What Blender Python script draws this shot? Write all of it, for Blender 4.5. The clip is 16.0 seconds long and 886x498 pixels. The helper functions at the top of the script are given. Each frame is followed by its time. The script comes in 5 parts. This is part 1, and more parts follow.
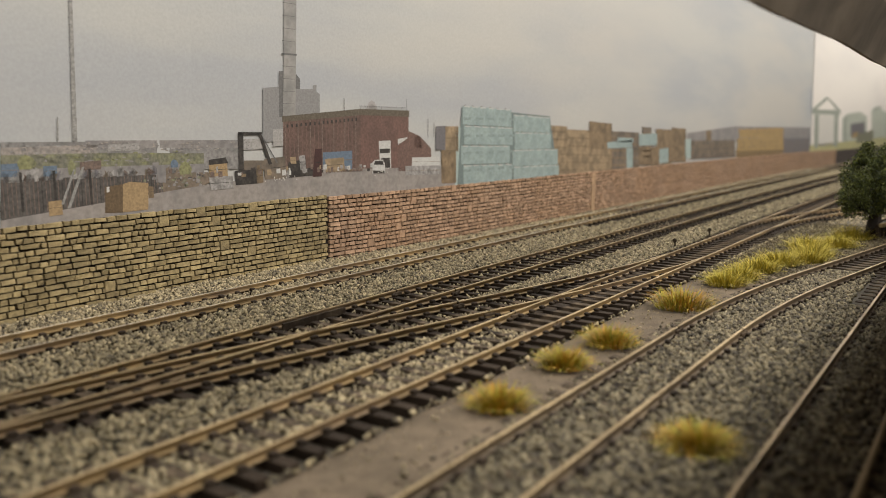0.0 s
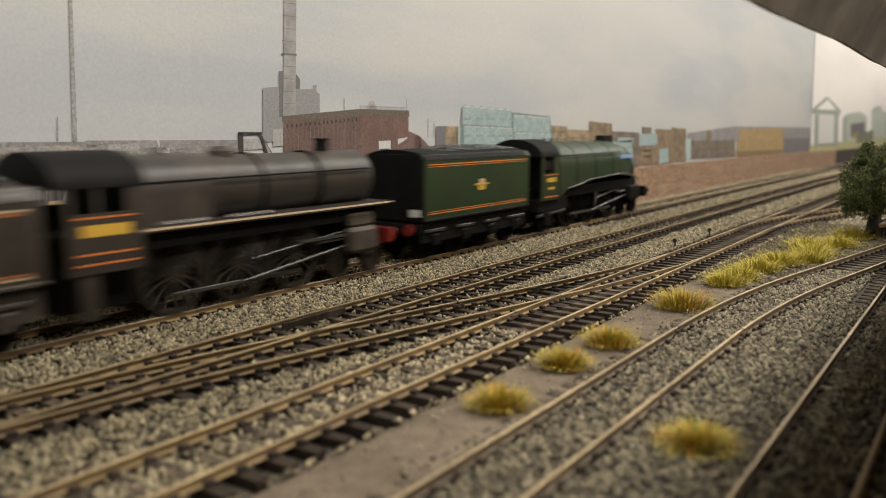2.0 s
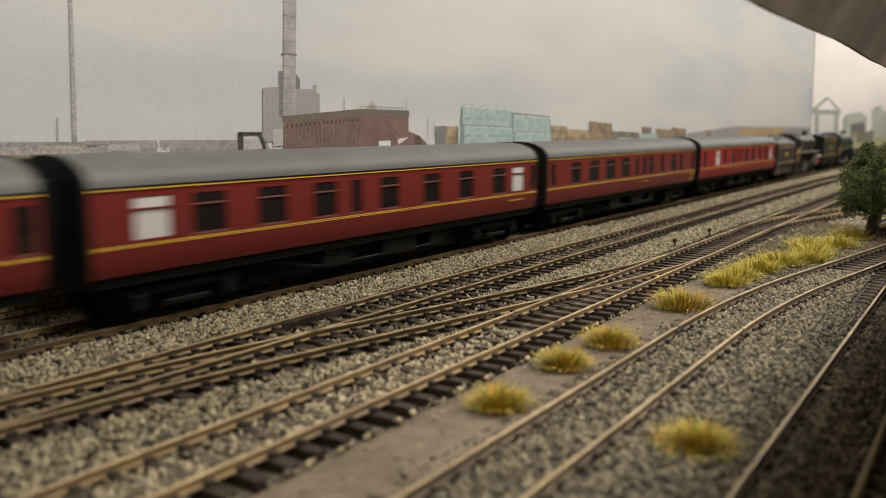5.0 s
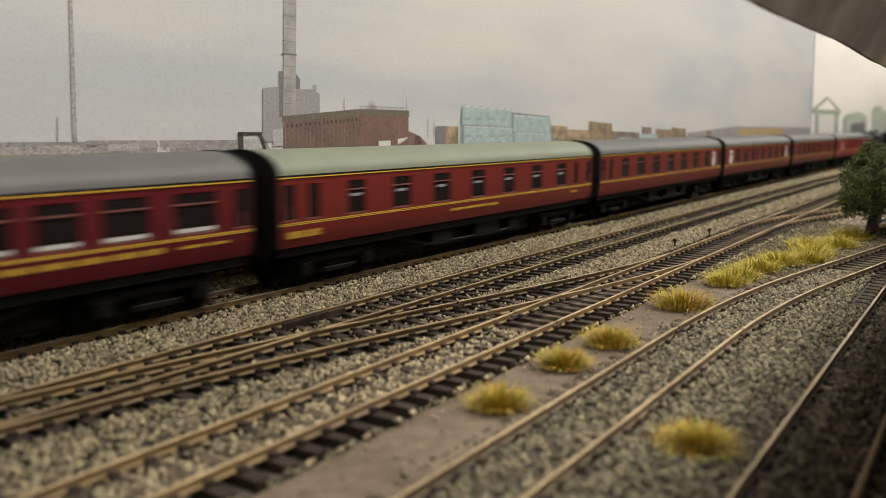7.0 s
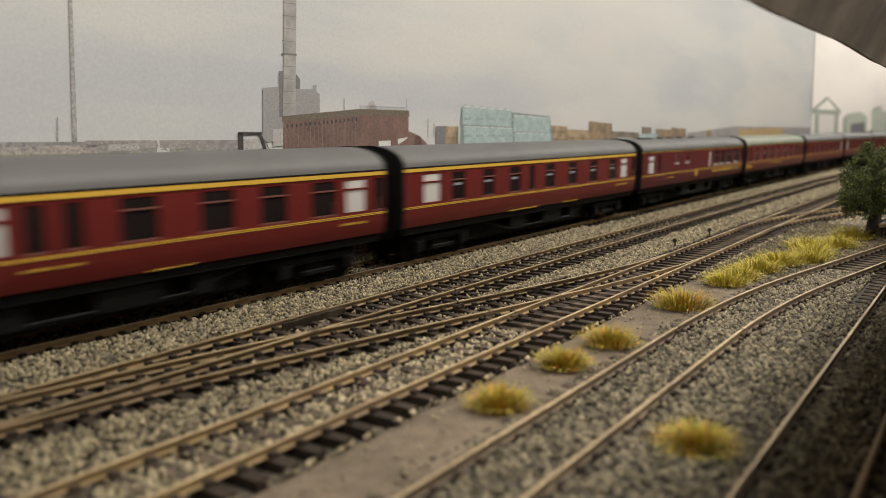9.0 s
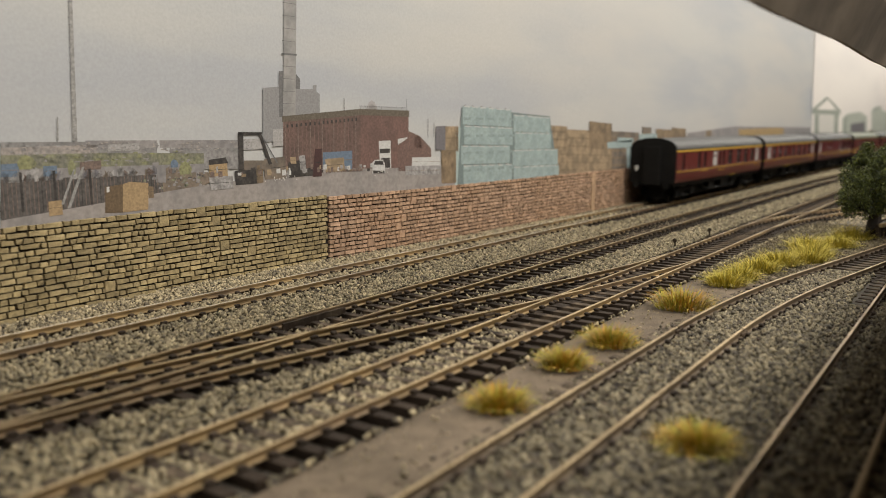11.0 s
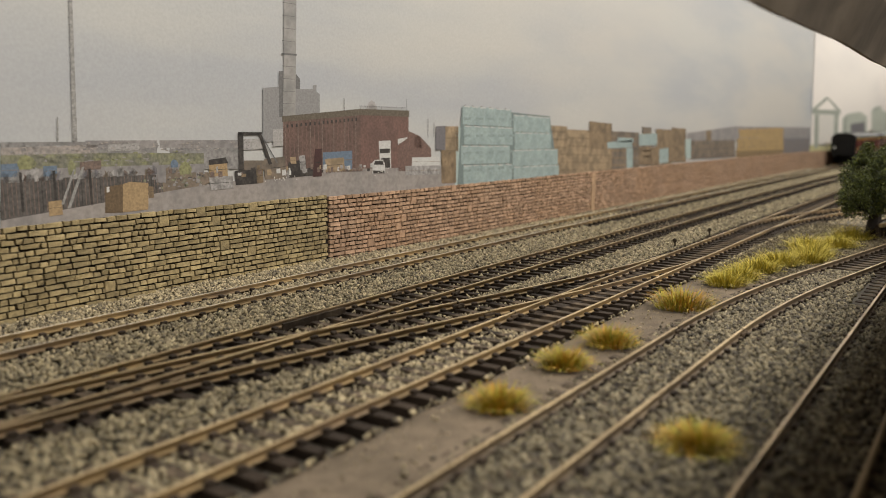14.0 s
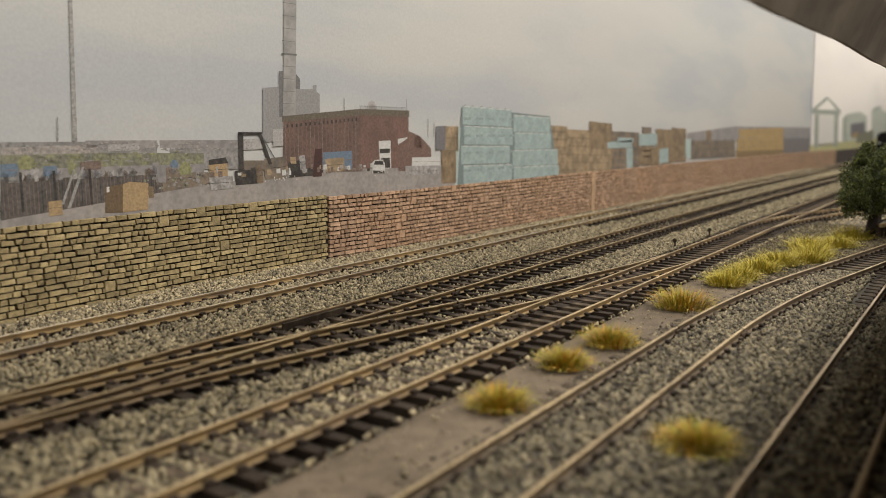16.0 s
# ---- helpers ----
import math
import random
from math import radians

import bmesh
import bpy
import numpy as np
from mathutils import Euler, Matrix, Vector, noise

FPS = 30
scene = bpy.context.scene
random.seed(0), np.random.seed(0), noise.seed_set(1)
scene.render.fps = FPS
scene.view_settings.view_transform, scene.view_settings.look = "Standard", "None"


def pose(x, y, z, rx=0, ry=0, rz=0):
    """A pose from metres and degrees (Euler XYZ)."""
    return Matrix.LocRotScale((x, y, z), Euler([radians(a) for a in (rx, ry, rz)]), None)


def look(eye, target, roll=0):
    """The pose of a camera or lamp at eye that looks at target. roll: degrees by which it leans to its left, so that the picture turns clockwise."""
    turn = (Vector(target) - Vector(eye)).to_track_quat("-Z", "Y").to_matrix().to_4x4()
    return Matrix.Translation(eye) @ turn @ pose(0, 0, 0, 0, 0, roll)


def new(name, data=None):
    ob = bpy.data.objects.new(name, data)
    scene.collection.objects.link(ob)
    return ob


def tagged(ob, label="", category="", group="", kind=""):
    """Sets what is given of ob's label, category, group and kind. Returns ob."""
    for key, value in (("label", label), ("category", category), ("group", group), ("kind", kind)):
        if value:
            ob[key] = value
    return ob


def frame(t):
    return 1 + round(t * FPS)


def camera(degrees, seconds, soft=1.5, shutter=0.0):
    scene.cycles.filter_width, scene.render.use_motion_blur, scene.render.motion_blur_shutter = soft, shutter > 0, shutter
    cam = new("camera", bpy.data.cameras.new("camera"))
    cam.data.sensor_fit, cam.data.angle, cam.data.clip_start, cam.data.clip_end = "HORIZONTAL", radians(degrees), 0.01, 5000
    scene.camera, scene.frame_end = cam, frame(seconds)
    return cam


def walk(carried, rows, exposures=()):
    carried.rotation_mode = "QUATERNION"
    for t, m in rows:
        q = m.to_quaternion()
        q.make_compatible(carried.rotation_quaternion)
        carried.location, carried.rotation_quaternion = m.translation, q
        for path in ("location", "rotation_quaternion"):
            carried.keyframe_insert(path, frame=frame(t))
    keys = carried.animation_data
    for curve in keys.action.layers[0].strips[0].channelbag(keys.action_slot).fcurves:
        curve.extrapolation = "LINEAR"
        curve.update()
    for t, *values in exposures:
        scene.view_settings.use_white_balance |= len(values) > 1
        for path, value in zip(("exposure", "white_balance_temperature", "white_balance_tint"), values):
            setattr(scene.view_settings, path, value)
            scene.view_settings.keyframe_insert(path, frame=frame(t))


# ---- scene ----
# A model railway at its true size: 16.5 mm gauge track, coaches 0.26 m long.
# x runs along the tracks, y towards the backdrop, z = 0 at the rail tops.
EYE = (0.0, 0.0, 0.0588)
YAW, PITCH = radians(55.38), radians(8.83)
AIM = (math.sin(YAW) * math.cos(PITCH), math.cos(YAW) * math.cos(PITCH), EYE[2] - math.sin(PITCH))
cam = camera(57.98, 16.0, soft=0.5, shutter=0.55)
cam.data.dof.use_dof = True
cam.data.dof.focus_distance = 0.315
cam.data.dof.aperture_fstop = 14.5
STAND = look(EYE, AIM, 0.33)
walk(cam, [(0.0, STAND), (16.0, STAND)],
     exposures=[(0.0, -0.12), (0.6, -0.12), (1.8, 0.01), (9.6, 0.01), (11.2, -0.08), (16.0, -0.12)])

# ---- light: a windowless hobby room, a strip lamp over the tracks and an added front fill ----
world = bpy.data.worlds.new("room_dark")
world.use_nodes = True
world.node_tree.nodes["Background"].inputs[0].default_value = (0.9, 0.95, 1.0, 1)
world.node_tree.nodes["Background"].inputs[1].default_value = 0.02
scene.world = world


def area_lamp(name, x, y, z, length, width, watts, colour, tilt=0.0):
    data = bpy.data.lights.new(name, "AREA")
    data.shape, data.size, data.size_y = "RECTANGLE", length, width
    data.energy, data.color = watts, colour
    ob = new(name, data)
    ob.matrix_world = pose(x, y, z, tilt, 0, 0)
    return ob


area_lamp("strip_lamp_light", 1.20, 0.078, 0.33, 2.65, 0.05, 7.0, (1.0, 0.965, 0.885))
# Unseen fill added to brighten the plaster shell, backdrop and upper coach sides.
area_lamp("ceiling_lamp_light", 0.15, -1.2, 1.30, 0.6, 0.15, 24.0, (1.0, 0.93, 0.84), 45)

MM = 0.001
GAUGE = 16.5
BEND_FROM, BEND = 400.0, 1.2e-5


def bend(x):
    return -BEND * max(0.0, x - BEND_FROM) ** 2


def smooth01(u):
    u = min(1.0, max(0.0, u))
    return u * u * (3 - 2 * u)


def y_a(x):
    return 215.6 + bend(x)


def y_b(x):
    return 166.0 + bend(x)


def y_c(x):
    return 114.6 + bend(x)


def y_cross(x):
    return 166.0 - 51.4 * smooth01((x - 30.0) / 352.0) + bend(x)


def y_branch(x):
    return 114.6 - 1.1e-3 * max(0.0, x - 480.0) ** 2


def y_d(x):
    if x < 225:
        return 65.8
    if x < 340:
        return 65.8 - 7.5e-4 * (x - 225) ** 2
    return 65.8 - 9.92 - 0.1725 * (x - 340)


def y_e(x):
    return 22.4


def y_wall(x):
    pts = ((-300, 246.0), (90, 246.0), (185, 251.0), (268, 249.8), (269, 249.0), (310, 245.5), (378, 242.5), (480, 240.0), (566, 239.0),
           (717, 239.0), (1024, 237.0), (1279, 233.0), (1608, 226.0), (2000, 214.0), (2500, 196.0))
    for (x0, y0), (x1, y1) in zip(pts, pts[1:]):
        if x <= x1:
            return y0 + (y1 - y0) * (x - x0) / (x1 - x0)
    return pts[-1][1]


def wall_top(x):
    """The brick wall is cut a little lower towards its far end."""
    if x < STONE_END:
        return 27.2
    pts = ((268, 26.5), (490, 26.6), (717, 25.8), (1024, 24.6), (1279, 22.8), (1608, 20.0), (2100, 18.0))
    for (x0, z0), (x1, z1) in zip(pts, pts[1:]):
        if x <= x1:
            return z0 + (z1 - z0) * (x - x0) / (x1 - x0)
    return pts[-1][1]


STONE_END = 268.0

# ---- materials ----
def material(name, colour, rough=0.6, metal=0.0, vary=0.25, scale=200.0, bump=0.2, bump_scale=600.0, island=0.0, per_object=0.0,
             second=None, second_scale=30.0, coat=0.0, hue=None, spec=0.5):
    """Base colour broken by two scales of noise, with fine relief."""
    m = bpy.data.materials.new(name)
    m.use_nodes = True
    nt = m.node_tree
    bsdf = nt.nodes["Principled BSDF"]
    bsdf.inputs["Roughness"].default_value = rough
    bsdf.inputs["Metallic"].default_value = metal
    bsdf.inputs["Specular IOR Level"].default_value = spec
    bsdf.inputs["Coat Weight"].default_value = coat
    co = nt.nodes.new("ShaderNodeTexCoord")
    out = None

    def noise_node(s, detail=4.0):
        n = nt.nodes.new("ShaderNodeTexNoise")
        n.inputs["Scale"].default_value = s
        n.inputs["Detail"].default_value = detail
        nt.links.new(co.outputs["Object"], n.inputs["Vector"])
        return n

    n1 = noise_node(scale)
    ramp = nt.nodes.new("ShaderNodeMapRange")
    ramp.inputs["From Min"].default_value, ramp.inputs["From Max"].default_value = 0.3, 0.7
    ramp.inputs["To Min"].default_value, ramp.inputs["To Max"].default_value = 1 - vary, 1 + vary
    nt.links.new(n1.outputs["Fac"], ramp.inputs["Value"])
    base = nt.nodes.new("ShaderNodeMix")
    base.data_type = "RGBA"
    base.inputs["A"].default_value = (*colour, 1)
    base.inputs["B"].default_value = (*(second or colour), 1)
    n2 = noise_node(second_scale, 3.0)
    r2 = nt.nodes.new("ShaderNodeMapRange")
    r2.inputs["From Min"].default_value, r2.inputs["From Max"].default_value = 0.42, 0.62
    nt.links.new(n2.outputs["Fac"], r2.inputs["Value"])
    nt.links.new(r2.outputs["Result"], base.inputs["Factor"])
    out = base.outputs["Result"]
    mul = nt.nodes.new("ShaderNodeVectorMath")
    mul.operation = "SCALE"
    nt.links.new(out, mul.inputs[0])
    nt.links.new(ramp.outputs["Result"], mul.inputs["Scale"])
    out = mul.outputs["Vector"]
    rnd = None
    if island:
        g = nt.nodes.new("ShaderNodeNewGeometry")
        rnd, amount = g.outputs["Random Per Island"], island
    elif per_object:
        g = nt.nodes.new("ShaderNodeObjectInfo")
        rnd, amount = g.outputs["Random"], per_object
    if rnd:
        r3 = nt.nodes.new("ShaderNodeMapRange")
        r3.inputs["To Min"].default_value, r3.inputs["To Max"].default_value = 1 - amount, 1 + amount
        nt.links.new(rnd, r3.inputs["Value"])
        m2 = nt.nodes.new("ShaderNodeVectorMath")
        m2.operation = "SCALE"
        nt.links.new(out, m2.inputs[0])
        nt.links.new(r3.outputs["Result"], m2.inputs["Scale"])
        out = m2.outputs["Vector"]
        if hue:
            mh = nt.nodes.new("ShaderNodeMix")
            mh.data_type = "RGBA"
            w = nt.nodes.new("ShaderNodeMath")
            w.operation = "MULTIPLY_ADD"
            w.inputs[1].default_value, w.inputs[2].default_value = 7.31, 0.13
            fr = nt.nodes.new("ShaderNodeMath")
            fr.operation = "FRACT"
            nt.links.new(rnd, w.inputs[0])
            nt.links.new(w.outputs[0], fr.inputs[0])
            p = nt.nodes.new("ShaderNodeMath")
            p.operation = "POWER"
            p.inputs[1].default_value = 2.0
            nt.links.new(fr.outputs[0], p.inputs[0])
            nt.links.new(p.outputs[0], mh.inputs["Factor"])
            nt.links.new(out, mh.inputs["A"])
            mh.inputs["B"].default_value = (*hue, 1)
            out = mh.outputs["Result"]
    nt.links.new(out, bsdf.inputs["Base Color"])
    if bump:
        b = nt.nodes.new("ShaderNodeBump")
        b.inputs["Strength"].default_value = bump
        b.inputs["Distance"].default_value = 0.0006
        nb = noise_node(bump_scale, 5.0)
        nt.links.new(nb.outputs["Fac"], b.inputs["Height"])
        nt.links.new(b.outputs["Normal"], bsdf.inputs["Normal"])
    return m


MAT_RAIL = material("rusty_rail_side", (0.235, 0.158, 0.068), 0.65, 0.0, 0.3, 150, 0.2, 900, second=(0.185, 0.125, 0.068))
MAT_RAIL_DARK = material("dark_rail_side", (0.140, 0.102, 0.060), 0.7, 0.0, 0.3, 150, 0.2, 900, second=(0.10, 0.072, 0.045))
MAT_HEAD_GREY = material("polished_rail_head", (0.50, 0.43, 0.33), 0.45, 0.2, 0.2, 120, 0.1, 900, second=(0.32, 0.28, 0.22))
MAT_HEAD = material("worn_rail_head", (0.40, 0.30, 0.165), 0.5, 0.3, 0.25, 120, 0.1, 900, second=(0.25, 0.18, 0.095))
MAT_SLEEPER = material("dark_sleeper", (0.030, 0.021, 0.0145), 0.85, 0.0, 0.3, 300, 0.4, 900, per_object=0.3, second=(0.080, 0.059, 0.040), second_scale=160, spec=0.2)
MAT_BALLAST = material("grey_ballast", (0.335, 0.276, 0.170), 0.9, 0.0, 0.15, 900, 0.3, 2500, island=0.45, hue=(0.075, 0.062, 0.045))
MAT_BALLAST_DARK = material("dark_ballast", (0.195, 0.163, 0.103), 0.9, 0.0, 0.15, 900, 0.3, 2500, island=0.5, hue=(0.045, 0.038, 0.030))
# Brown bed, its colour darkened to add the shadow between ballast stones.
MAT_BED = material("ballast_bed", (0.055, 0.046, 0.033), 0.95, 0.0, 0.4, 700, 0.6, 1200, second=(0.06, 0.05, 0.038), second_scale=40)
MAT_MUD = material("trodden_mud", (0.138, 0.103, 0.069), 0.95, 0.0, 0.22, 250, 0.6, 1100, second=(0.105, 0.078, 0.051), second_scale=45)
STONE_LOOK = dict(rough=0.85, vary=0.3, scale=600, bump=0.6, bump_scale=1500, second=(0.23, 0.178, 0.090), second_scale=60)
MAT_STONE = material("tan_stone", (0.31, 0.243, 0.122), per_object=0.25, **STONE_LOOK)
MAT_STONE_J = material("tan_stone_joined", (0.31, 0.243, 0.122), island=0.25, **STONE_LOOK)
BRICK_LOOK = dict(rough=0.85, vary=0.22, scale=600, bump=0.6, bump_scale=1500, second=(0.34, 0.215, 0.132), second_scale=30)
MAT_BRICK = material("pink_brick", (0.35, 0.228, 0.148), per_object=0.22, **BRICK_LOOK)
MAT_BRICK_J = material("pink_brick_joined", (0.35, 0.228, 0.148), island=0.22, **BRICK_LOOK)
MAT_JOINT = material("dark_joint", (0.016, 0.012, 0.008), 0.95, 0.0, 0.3, 400, 0.3, 1200)
MAT_JOINT_BRICK = material("brown_joint", (0.030, 0.018, 0.012), 0.95, 0.0, 0.3, 400, 0.3, 1200)
MAT_ROOM = material("room_paint", (0.62, 0.60, 0.56), 0.9, 0.0, 0.05, 3, 0.05, 60)
MAT_FLOOR = material("room_carpet", (0.16, 0.15, 0.14), 0.95, 0.0, 0.2, 40, 0.3, 300)
MAT_BOARD = material("baseboard_ply", (0.33, 0.25, 0.16), 0.8, 0.0, 0.2, 20, 0.2, 100)


# ---- mesh helpers (millimetres in, metres out) ----
class Shape:
    def __init__(self):
        self.v, self.f, self.m = [], [], []

    def add(self, verts, faces, mat=0):
        k = len(self.v)
        self.v.extend(verts)
        self.f.extend(tuple(i + k for i in face) for face in faces)
        self.m.extend([mat] * len(faces))
        return self

    def box(self, x0, x1, y0, y1, z0, z1, mat=0, chamfer=0.0):
        c = min(chamfer, (x1 - x0) / 3, (y1 - y0) / 3, (z1 - z0) / 3)
        if c <= 0:
            v = [(x, y, z) for z in (z0, z1) for y in (y0, y1) for x in (x0, x1)]
            f = [(0, 2, 3, 1), (4, 5, 7, 6), (0, 1, 5, 4), (2, 6, 7, 3), (0, 4, 6, 2), (1, 3, 7, 5)]
            return self.add(v, f, mat)
        ring = lambda d, z: [(x0 + d + c, y0 + d, z), (x1 - d - c, y0 + d, z), (x1 - d, y0 + d + c, z), (x1 - d, y1 - d - c, z),
                             (x1 - d - c, y1 - d, z), (x0 + d + c, y1 - d, z), (x0 + d, y1 - d - c, z), (x0 + d, y0 + d + c, z)]
        return self.loft([ring(c * 0.7, z0), ring(0, z0 + c), ring(0, z1 - c), ring(c * 0.7, z1)], mat)

    def loft(self, rings, mat=0, caps=True):
        n = len(rings[0])
        v = [p for r in rings for p in r]
        f = [(i * n + j, i * n + (j + 1) % n, (i + 1) * n + (j + 1) % n, (i + 1) * n + j) for i in range(len(rings) - 1) for j in range(n)]
        if caps:
            f += [tuple(range(n - 1, -1, -1)), tuple((len(rings) - 1) * n + j for j in range(n))]
        return self.add(v, f, mat)

    def sheet(self, rows, mat=0):
        n = len(rows[0])
        v = [p for r in rows for p in r]
        f = [(i * n + j, i * n + j + 1, (i + 1) * n + j + 1, (i + 1) * n + j) for i in range(len(rows) - 1) for j in range(n - 1)]
        return self.add(v, f, mat)

    def tube(self, p, q, r0, r1=None, n=10, mat=0):
        p, q = Vector(p), Vector(q)
        r1 = r0 if r1 is None else r1
        d = (q - p).normalized()
        a = d.orthogonal().normalized()
        b = d.cross(a)
        ring = lambda c, r: [tuple(c + r * (math.cos(t) * a + math.sin(t) * b)) for t in (2 * math.pi * i / n for i in range(n))]
        return self.loft([ring(p, r0), ring(q, r1)], mat)


def link(name, shape, mats, parent=None, label="", smooth=False):
    me = bpy.data.meshes.new(name)
    me.from_pydata([(x * MM, y * MM, z * MM) for x, y, z in shape.v], [], shape.f)
    mats = mats if isinstance(mats, (list, tuple)) else [mats]
    for m in mats:
        me.materials.append(m)
    if len(mats) > 1:
        me.polygons.foreach_set("material_index", shape.m)
    if smooth:
        me.polygons.foreach_set("use_smooth", [True] * len(me.polygons))
        me.set_sharp_from_angle(angle=radians(38))
    me.update()
    ob = new(name, me)
    if parent:
        ob.parent = parent
    if label:
        tagged(ob, label)
    return ob


def part(name, shape, mats, parent, label="", smooth=False):
    return link(name, shape, mats, parent, label, smooth)


def thing(name, label, category, group="", kind="", at=None):
    e = new(name)
    e.empty_display_size = 0.02
    if at is not None:
        e.matrix_world = at
    return tagged(e, label, category, group, kind)


def twin(ob, parent, m, name=None):
    """Another object on the same mesh."""
    o = bpy.data.objects.new(name or ob.name.split(".")[0], ob.data)
    scene.collection.objects.link(o)
    o.parent = parent
    o.matrix_basis = m
    return o


def steps(a, b, d):
    n = max(1, int(math.ceil((b - a) / d)))
    return [a + (b - a) * i / n for i in range(n + 1)]


# ---- room ----
room = Shape().box(-3400, 5400, -2600, 1500, -1000, -980)
tagged(link("floor", room, MAT_FLOOR), "dark grey carpeted floor of the hobby room", "floor", kind="structure")
tagged(link("ceiling", Shape().box(-3400, 5400, -2600, 1500, 1400, 1420), MAT_ROOM), "off-white painted ceiling of the hobby room", "ceiling", kind="structure")
for nm, b in (("wall_north", (-3400, 5400, 1480, 1500)), ("wall_south", (-3400, 5400, -2600, -2580)), ("wall_east", (5380, 5400, -2600, 1500)), ("wall_west", (-3400, -3380, -2600, 1500))):
    tagged(link(nm, Shape().box(*b, -980, 1400), MAT_ROOM), "plain off-white painted room wall", "wall", kind="structure")

# ---- ground ----
ground = Shape()
rows = []
ys = [-260, -40, 0, 8, 38, 52, 79, 83, 97, 100, 130, 148, 184, 197, 234, 252, 300]
for x in steps(-3000, 4700, 60):
    rows.append([(x, y + (bend(x) if x > 700 else 0), -4.4 if 80 < y < 236 else -2.9) for y in ys])
ground.sheet(rows)
tagged(link("ground", ground, MAT_BED), "brown-grey model ground with fine ballast dust", "ground", kind="structure")
board = Shape().loft([[(x, y + bend(x), z) for y, z in ((-260, -22), (330, -22), (330, -4.6), (-260, -4.6))] for x in steps(-3000, 4700, 100)])
tagged(link("baseboard", board, MAT_BOARD), "plywood baseboard under the model railway", "baseboard", kind="structure")
mud = Shape()
mud_rows = []
for x in steps(40, 350, 6):
    near = y_d(x) + 9.6
    far = min(99.0, y_branch(x) - 15.0)
    if far - near < 4:
        break
    mud_rows.append([(x, near + (far - near) * k / 6, -2.5 - 1.2 * k / 6 + 0.35 * math.sin(math.pi * k / 6) + 0.4 * (noise.noise((x * 0.05, k * 0.6, 0)))) for k in range(7)])
mud.sheet(mud_rows)
tagged(link("mud_strip", mud, MAT_MUD, smooth=True), "flat brown mud path between two tracks", "path", kind="structure")


# ---- tracks ----
PROFILE = ((-0.85, -2.0), (0.85, -2.0), (0.85, -1.75), (0.26, -1.5), (0.26, -0.75), (0.44, -0.55), (0.44, -0.07), (0.34, 0.0), (-0.34, 0.0), (-0.44, -0.07),
           (-0.44, -0.55), (-0.26, -0.75), (-0.26, -1.5), (-0.85, -1.75))


def rail_shape(f, off, x0, x1, d=12.0):
    s = Shape()
    rings = []
    for x in steps(x0, x1, d):
        t = (f(x + 1) - f(x - 1)) / 2
        k = 1 / math.sqrt(1 + t * t)
        rings.append([(x - t * k * (off + u), f(x) + k * (off + u), z) for u, z in PROFILE])
    s.loft(rings)
    n = len(PROFILE)
    for i in range((len(rings) - 1) * n):
        if i % n in (6, 7, 8):
            s.m[i] = 1
    return s


SLEEPER = Shape().box(-1.45, 1.45, -15, 15, -4.3, -2.0, chamfer=0.12)
for side in (-1, 1):
    for out in (-1, 1):
        c = side * GAUGE / 2 + out * 1.3
        SLEEPER.box(-0.95, 0.95, c - 0.8, c + 0.8, -2.0, -1.0, chamfer=0.25)


def track(f, x0, x1, label, pitch=7.25, sink=0.0, rail_mats=None):
    th = thing("track", label, "railway track", "tracks of the yard")
    for off in (-GAUGE / 2, GAUGE / 2):
        part("rail", rail_shape(f, off, x0, x1), rail_mats or [MAT_RAIL, MAT_HEAD], th)
    first = None
    for i, x in enumerate(steps(max(x0, -40), min(x1, 1500), pitch)):
        t = (f(x + 1) - f(x - 1)) / 2
        m = pose(x * MM, f(x) * MM, -sink * MM, 0, 0, math.degrees(math.atan(t)) + random.uniform(-1, 1))
        if first is None:
            first = part("sleeper", SLEEPER, MAT_SLEEPER, th)
            first.matrix_basis = m
        else:
            twin(first, th, m)
    return th


track(y_a, -2950, 4600, "main line track beside the wall, dull rails on buried sleepers", sink=0.25, rail_mats=[MAT_RAIL, MAT_HEAD_GREY])
track_b = track(y_b, -400, 1500, "middle track with rusty brown rails on dark sleepers")
track_c = track(y_c, -300, 1500, "third track with bare black sleeper ends in ballast")
track(y_branch, 486, 660, "short branch track curving away from the yard")
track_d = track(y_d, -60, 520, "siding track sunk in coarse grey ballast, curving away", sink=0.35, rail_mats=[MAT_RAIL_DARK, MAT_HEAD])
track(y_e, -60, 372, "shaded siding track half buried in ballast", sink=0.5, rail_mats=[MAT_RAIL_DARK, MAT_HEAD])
crossover = thing("crossover", "crossover rails joining the middle and third tracks", "railway points", "")
for off in (-GAUGE / 2, GAUGE / 2):
    part("rail", rail_shape(y_cross, off, 52, 366, 6.0), [MAT_RAIL, MAT_HEAD], crossover)
timber = None
for x in steps(47, 318, 7.25):
    t = (y_cross(x + 1) - y_cross(x - 1)) / 2
    m = pose(x * MM, y_cross(x) * MM, -0.14 * MM, 0, 0, math.degrees(math.atan(t)) * 0.6)
    if timber is None:
        timber = part("sleeper", SLEEPER, MAT_SLEEPER, crossover)
        timber.matrix_basis = m
    else:
        twin(timber, crossover, m)

# ---- wall and backdrop ----

def wall_body(name, x0, x1, mat, label):
    s = Shape()
    rings = []
    for x in steps(x0, x1, 20):
        y = y_wall(x)
        rings.append([(x, y, -4.6), (x, y, wall_top(x) - 0.6), (x, y + 2.2, wall_top(x) - 0.6), (x, y + 2.2, -4.6)])
    s.loft(rings)
    return tagged(link(name, s, mat), label, "wall", kind="structure")


wall_stone = wall_body("wall_stone", -300, STONE_END, MAT_JOINT, "low tan coursed stone wall with dark joints")
